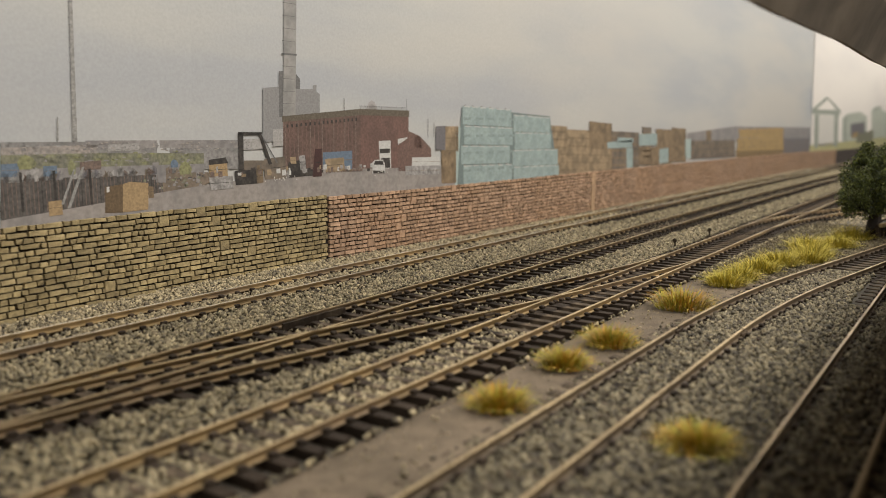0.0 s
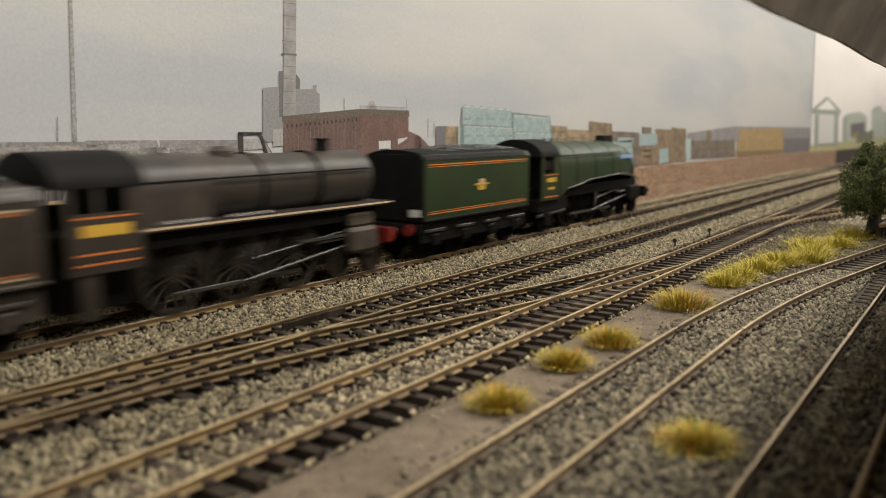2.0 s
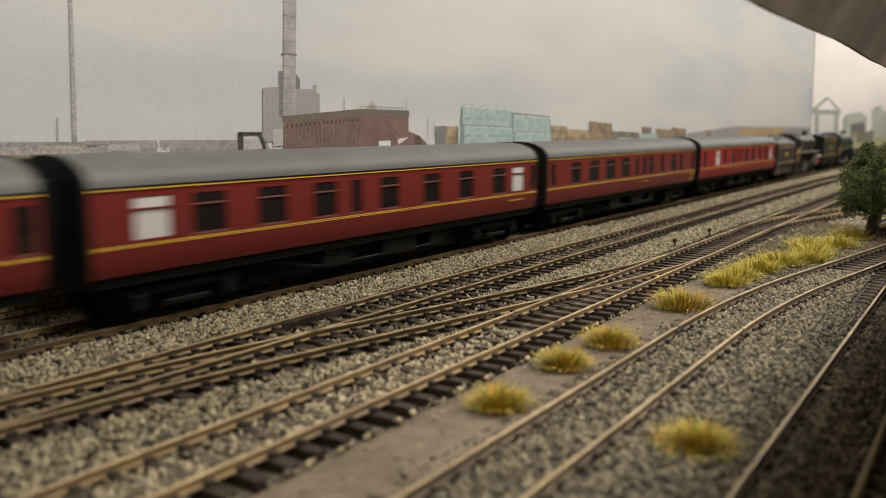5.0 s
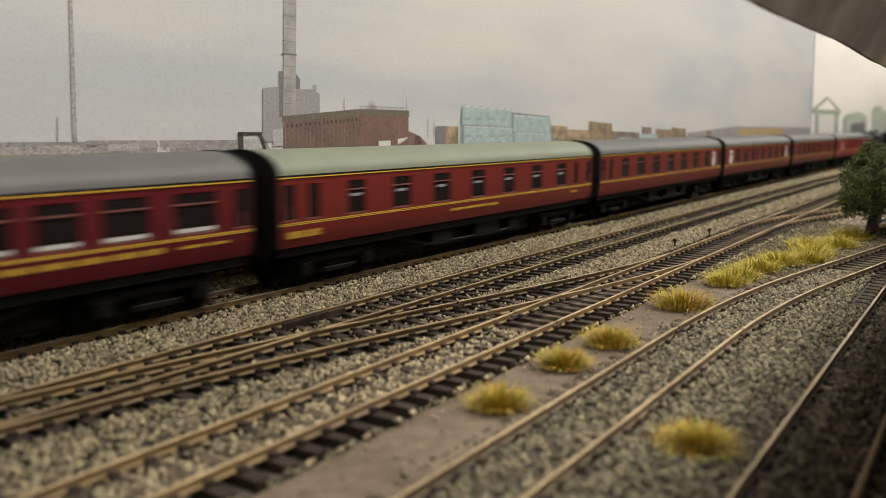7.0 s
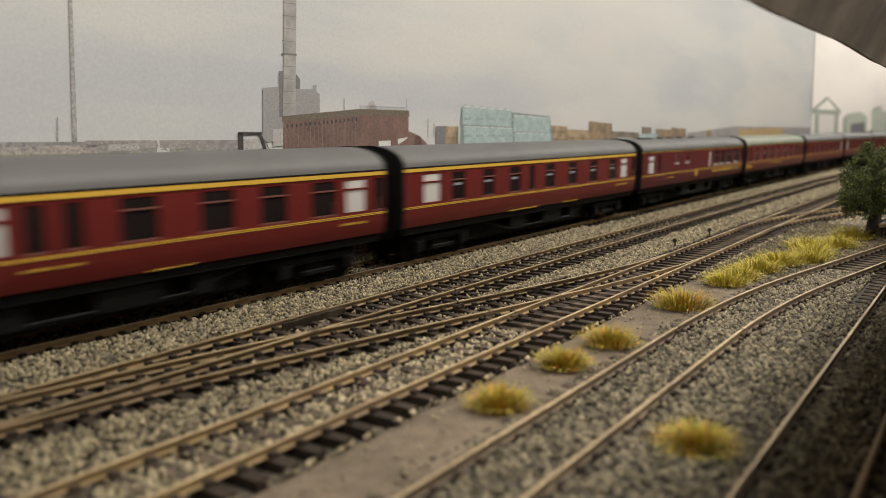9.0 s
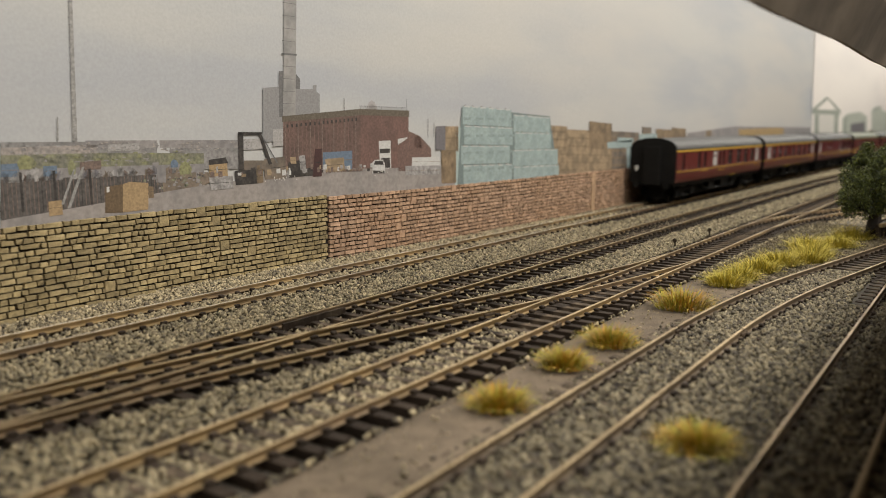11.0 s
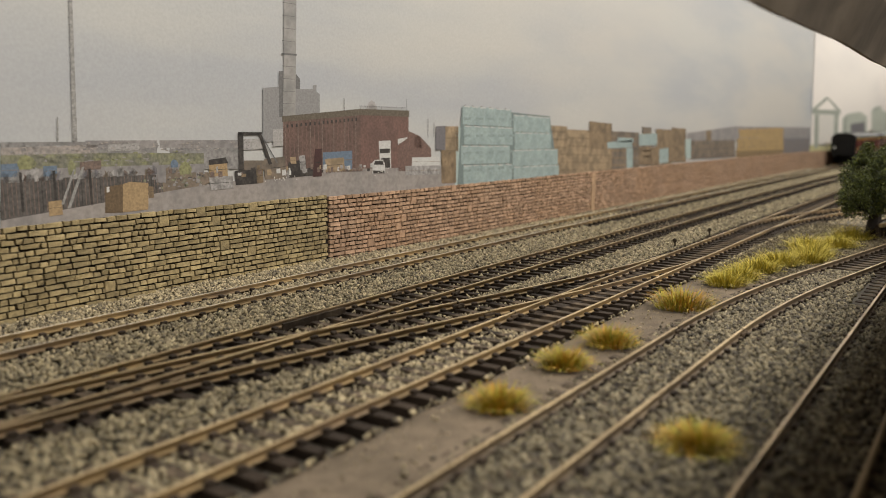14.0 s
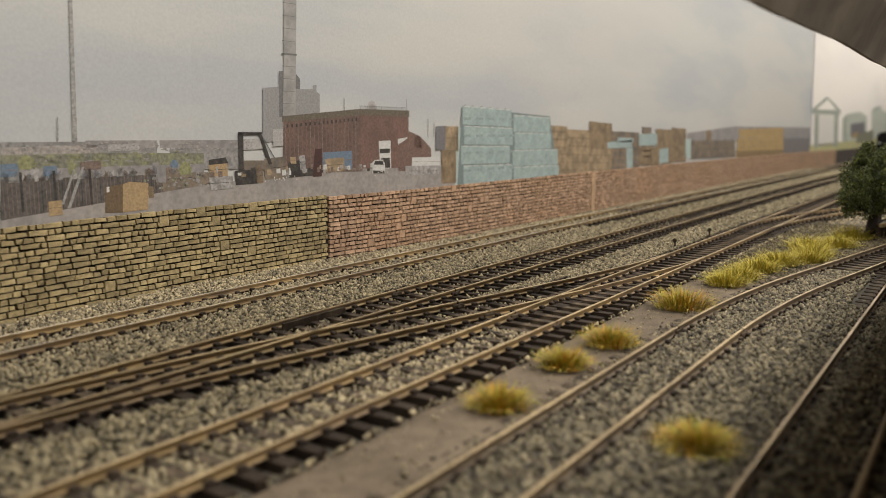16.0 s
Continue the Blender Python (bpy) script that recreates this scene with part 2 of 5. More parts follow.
wall_brick = wall_body("wall_brick", STONE_END + 0.25, 2450, MAT_JOINT_BRICK, "low pinkish brown brick wall along the track")


# a paper overlap where two brick sheets meet
overlap = Shape()
overlap.loft([[(x, y_wall(x) - 1.08, -4.0), (x, y_wall(x) - 1.08, wall_top(x) - 1.2), (x, y_wall(x), wall_top(x) - 1.2), (x, y_wall(x), -4.0)] for x in (533.0, 535.5, 538.5)])
part("sheet_overlap", overlap, material("tan_overlap", (0.37, 0.245, 0.145), 0.85, 0.0, 0.25, 300, 0.4, 900), wall_brick, "pale tan strip where brick sheets overlap")


# ---- stones of the two walls ----
def stone_shape(length, height, seed):
    """One wall stone, its back in the joint bed, its face proud and a little uneven."""
    r = random.Random(seed)
    a, b = length / 2 - 0.30, height / 2 - 0.32
    j = lambda s: r.uniform(-s, s)
    front = [(-a + j(.2), -0.95 + j(.2), -b + j(.17)), (a + j(.2), -0.95 + j(.2), -b + j(.17)), (a + j(.2), -0.95 + j(.2), b + j(.17)), (-a + j(.2), -0.95 + j(.2), b + j(.17))]
    mid = [(x * 1.01 + (0.06 if x > 0 else -0.06), -0.45, z * 1.03) for x, y, z in front]
    back = [(x, 0.3, z) for x, y, z in mid]
    return Shape().loft([back, mid, front])


STONE_LENGTHS = (2.4, 3.0, 3.8, 4.6, 5.4, 6.8)
COURSE = 2.02
stone_set = {}


def stone_mesh(name, mat, length, seed, tall=1):
    key = (name, length, seed, tall)
    if key not in stone_set:
        s = stone_shape(length, COURSE * tall, seed * 17 + int(length * 10) + tall)
        me = bpy.data.meshes.new(name)
        me.from_pydata([(x * MM, y * MM, z * MM) for x, y, z in s.v], [], s.f)
        me.materials.append(mat)
        stone_set[key] = (me, s)
    return stone_set[key]


def lay_courses(wall, name, mat, mat_joined, x0, x1, top, pick0, label, seed):
    rng = random.Random(seed)
    made = 0
    rest = Shape()
    courses = int((top + 4.6) / COURSE)
    taken = {}
    for c in range(courses):
        z = top - COURSE * (c + 0.5)
        x = x0
        while x < x1 - 1.2:
            skip = [b for a, b in taken.get(c, ()) if a - 0.3 <= x < b]
            if skip:
                x = skip[0]
                continue
            length = rng.choice(STONE_LENGTHS)
            nxt = [a for a, b in taken.get(c, ()) if a > x]
            if nxt and x + length > min(nxt):
                length = max(2.0, min(nxt) - x)
                length = min(STONE_LENGTHS, key=lambda v: abs(v - length))
            tall = 2 if rng.random() < 0.018 and c < courses - 1 else 1
            if tall == 2:
                length = 4.6
                taken.setdefault(c + 1, []).append((x, x + length))
            length = min(length, x1 - x)
            if c % 2 and x == x0:
                length = 2.4
            length = round(length, 1)
            me, s = stone_mesh(name, mat, length, rng.randrange(8), tall)
            xc = x + length / 2
            slope = (y_wall(xc + 2) - y_wall(xc - 2)) / 4
            zc = z + wall_top(xc) - top - (COURSE / 2 if tall == 2 else 0) + rng.uniform(-0.09, 0.09)
            m = pose(xc * MM, y_wall(xc) * MM, zc * MM, 0, rng.uniform(-1.3, 1.3), math.degrees(math.atan(slope)))
            if x >= pick0 and made < 290:
                o = bpy.data.objects.new(name, me)
                scene.collection.objects.link(o)
                o.parent = wall
                o.matrix_basis = m
                made += 1
            else:
                rest.add([tuple(v / MM for v in (m @ Vector((a * MM, b * MM, d * MM)))) for a, b, d in s.v], s.f)
            x += length
    tagged(part(name + "s", rest, mat_joined, wall), label, kind="stuff")


# ---- ballast ----
def scatter(name, mat, label, spots):
    """Loose chippings: each a small irregular octahedron."""
    n = len(spots)
    rng = np.random.default_rng(5)
    base = np.array([(1, 0, 0), (-1, 0, 0), (0, 1, 0), (0, -1, 0), (0, 0, 1), (0, 0, -1)], float)
    tri = np.array([(0, 2, 4), (2, 1, 4), (1, 3, 4), (3, 0, 4), (2, 0, 5), (1, 2, 5), (3, 1, 5), (0, 3, 5)])
    size = spots[:, 3:4, None] * (base[None] * rng.uniform(0.65, 1.25, (n, 6, 1)) + rng.uniform(-0.22, 0.22, (n, 6, 3)))
    a, b = rng.uniform(0, 6.283, (2, n))
    ca, sa, cb, sb = np.cos(a), np.sin(a), np.cos(b), np.sin(b)
    rot = np.stack([np.stack([ca, -sa * cb, sa * sb], -1), np.stack([sa, ca * cb, -ca * sb], -1), np.stack([0 * a, sb, cb], -1)], 1)
    v = np.einsum("nij,nkj->nki", rot, size) + spots[:, None, :3]
    f = (tri[None] + 6 * np.arange(n)[:, None, None]).reshape(-1, 3)
    me = bpy.data.meshes.new(name)
    me.vertices.add(n * 6)
    me.vertices.foreach_set("co", (v * MM).astype(np.float32).ravel())
    me.loops.add(len(f) * 3)
    me.loops.foreach_set("vertex_index", f.astype(np.int32).ravel())
    me.polygons.add(len(f))
    me.polygons.foreach_set("loop_start", np.arange(0, len(f) * 3, 3, dtype=np.int32))
    me.materials.append(mat)
    me.update(calc_edges=True)
    me.validate()
    return tagged(new(name, me), label, "ballast", kind="stuff")


def chippings(x0, x1, y0, y1, density, rule, seed, small, large):
    rng = np.random.default_rng(seed)
    n = int((x1 - x0) * (y1 - y0) * density)
    xs, ys = rng.uniform(x0, x1, n), rng.uniform(y0, y1, n)
    out = []
    for x, y, u, s, k in zip(xs, ys, rng.random(n), rng.random(n), rng.random(n)):
        if x < 0.42 * y - 20:
            continue
        level = rule(x, y, u)
        if level is None:
            continue
        r = small + (large - small) * s * s
        level += 0.45
        out.append((x, y, level + 0.45 * (k - 0.5), r))
    return np.array(out)


def near_rail(x, y, f, margin=1.5):
    d = abs(abs(y - f(x)) - GAUGE / 2)
    return d < margin


def back_rule(x, y, u):
    if y > y_wall(x) - 0.8:
        return None
    for f in (y_a, y_b, y_c):
        if near_rail(x, y, f):
            return None
    on_cross = 10 < x < 384
    if on_cross and near_rail(x, y, y_cross):
        return None
    da, db, dc = y - y_a(x), y - y_b(x), y - y_c(x)
    if abs(da) < 15.5:
        if da < -9.5 and x > 450:
            return -3.9 if u < 0.2 else None
        return -2.75 if u < (0.95 if x < 520 else 0.45) else None
    if abs(db) < 15.5 or (on_cross and abs(y - y_cross(x)) < 14):
        if db < -9.3 and (x > 255 or y < y_cross(x) - 9.3):
            return -4.2 if u < 0.12 else None
        if abs(dc) < 15.5 and x > 205:
            return -4.1 if u < 0.12 else None
        return -3.3 if u < (0.30 if x < 330 else 0.62) else None
    if abs(dc) < 16:
        if dc < -9.0:
            return None
        if x < 205:
            return -2.9 if u < 0.8 else None
        return -4.2 if u < 0.2 else None
    if x > 470 and y < y_branch(x) + 16:
        return -3.4 if u < 0.6 else None
    return -2.85


def front_rule(x, y, u):
    if near_rail(x, y, y_d) or (x < 372 and near_rail(x, y, y_e)):
        return None
    dd = y - y_d(x)
    if dd > 12.5 + 3.0 * u:
        return None
    if x > 375 and abs(dd) < 15:
        return -4.1 if u < 0.12 else None
    if x > 305 and 31.5 < y < 38.5:
        return -4.0 if u < 0.2 else None
    if abs(dd) < 15 and dd > 9.5:
        return -3.1 if u < 0.6 else None
    return -2.72


spots = np.concatenate([chippings(45, 470, 98, 252, 1.15, back_rule, 1, 0.42, 1.05), chippings(470, 1300, 60, 250, 0.40, back_rule, 2, 0.6, 1.2)])
scatter("ballast", MAT_BALLAST, "pale grey stone ballast between the running lines", spots)
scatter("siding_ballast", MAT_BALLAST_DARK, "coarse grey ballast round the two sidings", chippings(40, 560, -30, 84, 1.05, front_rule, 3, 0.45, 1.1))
flock_mat = material("flock", (0.105, 0.083, 0.042), 0.9, 0.0, 0.2, 300, 0.2, 900, island=0.5, hue=(0.06, 0.048, 0.03))
flock = chippings(325, 560, 40, 108, 0.8, lambda x, y, u: -3.05 if y_d(x) + 9.5 + 5 * u < y < min(100.0, y_branch(x) - 15) + 2 * u else None, 6, 0.35, 1.1)
scatter("grass_flock", flock_mat, "olive brown ground flock between the tracks", flock)
grit = chippings(60, 420, 78, 100, 0.10, lambda x, y, u: -2.7, 4, 0.15, 0.5)
scatter("grit", MAT_BALLAST, "stray chippings on the mud path", grit)

# ---- fishplates and small lineside things ----
def fishplate(parent, x, f, off):
    s = Shape().box(-2.6, 2.6, -0.95, 0.95, -2.0, -0.75, chamfer=0.15)
    s.box(-0.25, 0.25, -0.62, 0.62, -1.2, 0.12)
    o = part("fishplate", s, MAT_SLEEPER, parent)
    o.matrix_basis = pose(x * MM, (f(x) + off) * MM, 0, 0, 0, math.degrees(math.atan((f(x + 1) - f(x - 1)) / 2)))


H = GAUGE / 2
fishplate(track_b, 222.5, y_b, H)
fishplate(track_b, 236.0, y_b, -H)
fishplate(crossover, 219.5, y_cross, H)
fishplate(crossover, 214.5, y_cross, -H)
fishplate(track_c, 218.0, y_c, H)
fishplate(track_c, 214.5, y_c, -H)
fishplate(track_d, 230.0, y_d, H)
fishplate(track_d, 238.0, y_d, -H)
fishplate(track_b, 88.0, y_b, H)
for x0, x1, y0 in ((164, 192, 171.4), (256, 284, 136.5)):
    part("check_rail", Shape().box(x0, x1, y0 - 0.4, y0 + 0.4, -2.5, -0.1, chamfer=0.15), MAT_SLEEPER, crossover)


def ground_signal(x, y):
    th = thing("ground_signal", "small black ground signal standing in ballast", "ground signal", "ground signals", at=pose(x * MM, y * MM, -3.2 * MM))
    part("base", Shape().box(-1.6, 1.6, -1.2, 1.2, 0, 1.2, chamfer=0.2), MAT_SLEEPER, th)
    part("post", Shape().tube((0, 0, 1.2), (0, 0, 4.2), 0.5, 0.4, 8), MAT_SLEEPER, th)
    part("disc", Shape().tube((-0.9, 0, 4.6), (-0.4, 0, 4.6), 1.1, 1.1, 12), MAT_SLEEPER, th)


ground_signal(398, 131.5)
ground_signal(452, 130.0)

# ---- grass tufts ----
MAT_GRASS = material("static_grass", (0.27, 0.255, 0.022), 0.75, 0.0, 0.2, 400, 0.0, 500, island=0.6, hue=(0.50, 0.23, 0.028))
MAT_GRASS_Y = material("static_grass_yellow", (0.44, 0.34, 0.036), 0.75, 0.0, 0.2, 400, 0.0, 500, island=0.55, hue=(0.26, 0.24, 0.03))


def grass_tuft(x, y, radius, height, seed, mat, label, blades=620):
    """Blades that fan out from a tight root pad, the outer ones lying almost flat."""
    r = random.Random(seed)
    s = Shape()
    for _ in range(blades):
        a = r.uniform(0, 6.283)
        d = radius * 0.62 * math.sqrt(r.random())
        bx, by = d * math.cos(a) * 1.1, d * math.sin(a) * 1.1
        tilt = min(1.35, 1.2 * (d / (radius * 0.62)) ** 1.2 * r.uniform(0.6, 1.25) + abs(r.gauss(0, 0.22)))
        length = height * r.uniform(0.55, 1.12)
        aa = a + r.gauss(0, 0.45)
        dx, dy = math.cos(aa), math.sin(aa)
        w = r.uniform(0.10, 0.18)
        px, py = -dy * w, dx * w
        mid = (bx + dx * length * 0.45 * math.sin(tilt * 0.75), by + dy * length * 0.45 * math.sin(tilt * 0.75), length * 0.5 * math.cos(tilt * 0.75))
        tip = (bx + dx * length * math.sin(tilt), by + dy * length * math.sin(tilt), length * math.cos(tilt) * 0.98 + 0.2)
        s.add([(bx - px, by - py, -0.3), (bx + px, by + py, -0.3), (mid[0] + px * .8, mid[1] + py * .8, mid[2]), (mid[0] - px * .8, mid[1] - py * .8, mid[2]), tip],
              [(0, 1, 2, 3), (3, 2, 4)])
    ob = link("grass_tuft", s, mat)
    ob.matrix_world = pose(x * MM, y * MM, -2.7 * MM)
    return tagged(ob, label, "grass tuft", "grass tufts along the sidings")


GREENISH = "olive green and orange grass tuft on brown mud"
YELLOW = "yellow dry grass tuft beside the siding"
for i, (x, y, r, h) in enumerate(((146.0, 85.4, 7.2, 5.9), (181.0, 87.0, 6.6, 6.4), (208.0, 85.8, 8.4, 6.8), (267.0, 84.8, 12.5, 8.2))):
    grass_tuft(x, y, r, h, 40 + i, MAT_GRASS, GREENISH)
for i, (x, y, r, h) in enumerate(((316, 83.5, 10, 7), (332, 82.5, 9.5, 7.5), (356, 80.5, 11, 7.5), (378, 77.0, 12, 8), (394, 68.0, 11, 7.5), (414, 70.0, 13, 8), (436, 76.0, 13, 8.5), (452, 64.5, 12, 8), (490, 63.0, 13, 9.5))):
    grass_tuft(x, y, r, h, 60 + i, MAT_GRASS_Y, YELLOW)
grass_tuft(148.0, 42.5, 7.2, 6.2, 90, MAT_GRASS, "orange and green grass tuft in grey ballast")

# ---- tree ----
MAT_LEAF = material("dark_foliage", (0.020, 0.029, 0.005), 0.7, 0.0, 0.75, 150, 0.0, 500, island=0.55, hue=(0.14, 0.155, 0.02))
MAT_BARK = material("dark_bark", (0.018, 0.013, 0.009), 0.9, 0.0, 0.4, 250, 0.6, 700)


def tree(x, y, height, seed):
    r = random.Random(seed)
    th = thing("tree", "dark green bushy model tree with a thick dark trunk", "tree", at=pose(x * MM, y * MM, -3.3 * MM))
    tr = Shape()
    rings = []
    for i in range(9):
        u = i / 8
        rad = 3.6 * (1 - u) ** 0.8 + 0.5 + (1.4 if i == 0 else 0)
        rings.append([(rad * math.cos(t) * (1 + 0.1 * math.sin(3 * t + i)) + 1.2 * math.sin(u * 4), rad * math.sin(t) + 0.8 * math.cos(u * 5), u * height * 0.8) for t in (k * 0.6283 for k in range(10))])
    tr.loft(rings)
    # sprays hang in upright columns round the trunk, with dark gaps between them
    clumps = []
    for col in range(13):
        a = col * 2.399 + r.uniform(-0.3, 0.3)
        far = r.uniform(0.45, 1.0)
        foot, head = height * (0.34 - 0.12 * far + r.uniform(0, 0.08)), height * (1.0 - 0.42 * far * far)
        for k in range(9):
            u = (k + r.uniform(0, 0.7)) / 9
            z = foot + (head - foot) * u
            swell = 23.5 * far * (math.sin(math.pi * (0.18 + 0.7 * u)) ** 0.7)
            clumps.append(Vector((swell * math.cos(a) + r.gauss(0, 0.9), swell * math.sin(a) + r.gauss(0, 0.9), z)))
    for c in clumps[::6]:
        tr.tube((0.5, 0.3, c.z * 0.62), tuple(c * 0.95), 0.9, 0.3, 6)
    part("trunk", tr, MAT_BARK, th, smooth=True)
    cr = Shape()
    for c in clumps:
        size = r.uniform(3.0, 5.0)
        for _ in range(230):
            d = Vector((r.gauss(0, 1), r.gauss(0, 1), r.gauss(0, 1))).normalized() * size * r.uniform(0.45, 1.08)
            p = c + Vector((d.x, d.y, d.z * 1.15))
            n = (d.normalized() + 0.7 * Vector((r.gauss(0, 1), r.gauss(0, 1), r.gauss(0, 1)))).normalized()
            a = n.orthogonal().normalized()
            b = n.cross(a)
            w = r.uniform(0.4, 0.85)
            cr.add([tuple(p - a * w), tuple(p + b * w * .6 + n * 0.2), tuple(p + a * w), tuple(p - b * w * .6 + n * 0.2)], [(0, 1, 2, 3)])
    part("crown", cr, MAT_LEAF, th, "dark green leafy crown with yellowish tips")


tree(499, 53.5, 60, 3)
stop = thing("buffer_stop", "black buffer stop with a pale beam beside the tree", "buffer stop", at=pose(0.500, 0.0475, -0.0033, 0, 0, -14))
part("beam", Shape().box(-9, 9, -1.0, 1.0, 8.2, 10.2, chamfer=0.3), MAT_HEAD, stop, "pale worn beam")
for k in (-6, 0, 6):
    part("post", Shape().box(k - 1.2, k + 1.2, 1.0, 3.2, 0, 9.6, chamfer=0.2), MAT_SLEEPER, stop)
    part("stay", Shape().tube((k, 2.6, 8.0), (k, 10.0, 0.3), 0.8, 0.8, 6), MAT_SLEEPER, stop)
part("foot", Shape().box(-9, 9, 0.5, 11, 0, 1.6, chamfer=0.2), MAT_SLEEPER, stop)

# ---- upper deck over the near side ----
MAT_DECK = material("rough_plaster_cloth", (0.31, 0.26, 0.20), 0.9, 0.0, 0.3, 45, 1.0, 90, second=(0.20, 0.17, 0.135), second_scale=16)


def rim(x):
    pts = ((60, 41.8), (164, 41.8), (196, 41.7), (228, 40.7), (264, 39.4), (342, 40.8), (369, 40.3), (950, 39.5))
    for (x0, y0), (x1, y1) in zip(pts, pts[1:]):
        if x <= x1:
            return y0 + (y1 - y0) * (x - x0) / (x1 - x0)
    return pts[-1][1]


shell = Shape()
front, back = [], []
for x in steps(60, 950, 5):
    edge = rim(x) + 0.25 * noise.noise((x * 0.08, 7.7, 0))
    col = []
    for k in range(13):
        z = 82.8 + k * 11.0
        y = edge - k * 5.0 + (1.6 * noise.noise((x * 0.02 + k * 0.25, k * 0.3, 5.0)) if k else 0)
        col.append((x, y, z + (1.0 * noise.noise((x * 0.04, k, 9.0)) if k else 0.0)))
    front.append(col)
    back.append([(a, b + 2.5, c + 0.8) for a, b, c in col])
shell.loft([f + b[::-1] for f, b in zip(front, back)])
upper = thing("plaster_shell", "rough brown-grey plaster hill shell hanging over the sidings", "hill shell", kind="structure")
part("shell_skin", shell, MAT_DECK, upper, smooth=True)
for x in (80, 500, 930):
    part("shell_post", Shape().box(x - 9, x + 9, -60, -42, -4.6, 215, chamfer=1.0), MAT_BOARD, upper)
    part("shell_bracket", Shape().box(x - 5, x + 5, -46, 0, 205, 213, chamfer=1.0), MAT_BOARD, upper)
# Unseen board behind the viewpoint, added to block the fill light from the sidings.
tagged(link("fascia_board", Shape().box(-400, 950, -40, -32, -4.6, 78, chamfer=0.5), MAT_BOARD), "unseen plywood board added to keep the fill light off the sidings", "fascia", kind="structure")


# ---- printed backscene ----
def y_back(x):
    return y_wall(x) + 3.2 if x < 200 or x > 330 else y_wall(330) + (y_wall(200) - y_wall(330)) * (330 - x) / 130 + 3.2


def ink(name, r, g, b, vary=0.16, second=None, scale=700, second_scale=80):
    """Printing ink given in display values."""
    lin = lambda c: 0.84 * (c / 255) ** 2.2
    fade = lambda t: tuple(lin(v + 0.22 * (sum(t) / 3 - v)) for v in t)
    c = fade((r, g, b))
    s = fade(second) if second else c
    return material(name, c, 0.75, 0.0, 0.06 + 1.5 * vary, 1.6 * scale, 0.06, 330, second=s, second_scale=second_scale)




def sky_ink(name, shades, sizes):
    """Printed cloud: long soft bands of three greys, with paper grain and a slightly cockled sheet."""
    m = material(name, (0.4, 0.4, 0.4), 0.75, 0.0, 0.05, 900, 0.0, 100)
    nt = m.node_tree
    bsdf = nt.nodes["Principled BSDF"]
    co = nt.nodes.new("ShaderNodeTexCoord")
    tone = lambda c: (*(0.82 * (v / 255) ** 2.2 for v in c), 1)
    grain = bsdf.inputs["Base Color"].links[0].from_node
    out = None
    for k, (sx, sz) in enumerate(sizes):
        mp = nt.nodes.new("ShaderNodeMapping")
        mp.inputs["Scale"].default_value = (sx, 1.0, sz)
        mp.inputs["Location"].default_value = (3.7 * k, 1.3 * k, 0.6 + k)
        nt.links.new(co.outputs["Object"], mp.inputs["Vector"])
        n = nt.nodes.new("ShaderNodeTexNoise")
        n.inputs["Scale"].default_value, n.inputs["Detail"].default_value = 1.0, 6.0
        nt.links.new(mp.outputs["Vector"], n.inputs["Vector"])
        r = nt.nodes.new("ShaderNodeMapRange")
        r.interpolation_type = "SMOOTHSTEP"
        r.inputs["From Min"].default_value, r.inputs["From Max"].default_value = 0.34, 0.66
        nt.links.new(n.outputs["Fac"], r.inputs["Value"])
        mix = nt.nodes.new("ShaderNodeMix")
        mix.data_type = "RGBA"
        nt.links.new(r.outputs["Result"], mix.inputs["Factor"])
        if out is None:
            mix.inputs["A"].default_value = tone(shades[0])
        else:
            nt.links.new(out, mix.inputs["A"])
        mix.inputs["B"].default_value = tone(shades[k + 1])
        out = mix.outputs["Result"]
    nt.links.new(out, grain.inputs[0])
    b = nt.nodes.new("ShaderNodeBump")
    b.inputs["Strength"].default_value, b.inputs["Distance"].default_value = 0.10, 0.0004
    n = nt.nodes.new("ShaderNodeTexNoise")
    n.inputs["Scale"].default_value, n.inputs["Detail"].default_value = 330.0, 4.0
    nt.links.new(co.outputs["Object"], n.inputs["Vector"])
    nt.links.new(n.outputs["Fac"], b.inputs["Height"])
    nt.links.new(b.outputs["Normal"], bsdf.inputs["Normal"])
    return m


MAT_SKY = sky_ink("printed_sky", ((185, 184, 181), (169, 171, 175), (190, 186, 180)), ((5.0, 26.0), (3.0, 13.0)))
CREAM_SKY = sky_ink("printed_cream_sky", ((240, 231, 222), (226, 219, 214), (242, 234, 226)), ((3.0, 14.0), (2.0, 9.0)))
HAZE_BLUE = ink("ink_haze", 136, 132, 130, 0.16, (120, 118, 116), 500, 200)
HAZE_HILL = ink("ink_hill", 140, 134, 132, 0.10, (128, 124, 124), 300)
TOWN_PINK = ink("ink_town", 158, 147, 139, 0.14, (140, 133, 128), 600, 350)
TOWN_WHITE = ink("ink_white_sheds", 156, 152, 149, 0.1)
DULL_GREEN = ink("ink_hedge", 126, 126, 96, 0.2, (112, 110, 96), 500, 220)
LIME_PRINT = ink("ink_lime", 134, 134, 88, 0.2, (120, 120, 90), 500, 220)
DARK_FENCE = ink("ink_fence", 90, 84, 80, 0.2, (76, 71, 68), 500, 150)
BLUE_PRINT = ink("ink_blue", 96, 114, 136, 0.1)
BROWN_PRINT = ink("ink_brown", 116, 96, 86, 0.2)
YARD_GREY = ink("ink_yard", 150, 141, 135, 0.08, (138, 131, 127), 300, 60)
MAST_GREY = ink("ink_mast", 150, 147, 143, 0.2, (136, 134, 131), 700, 500)
TANK_GREY = ink("ink_tank", 134, 132, 132, 0.06)
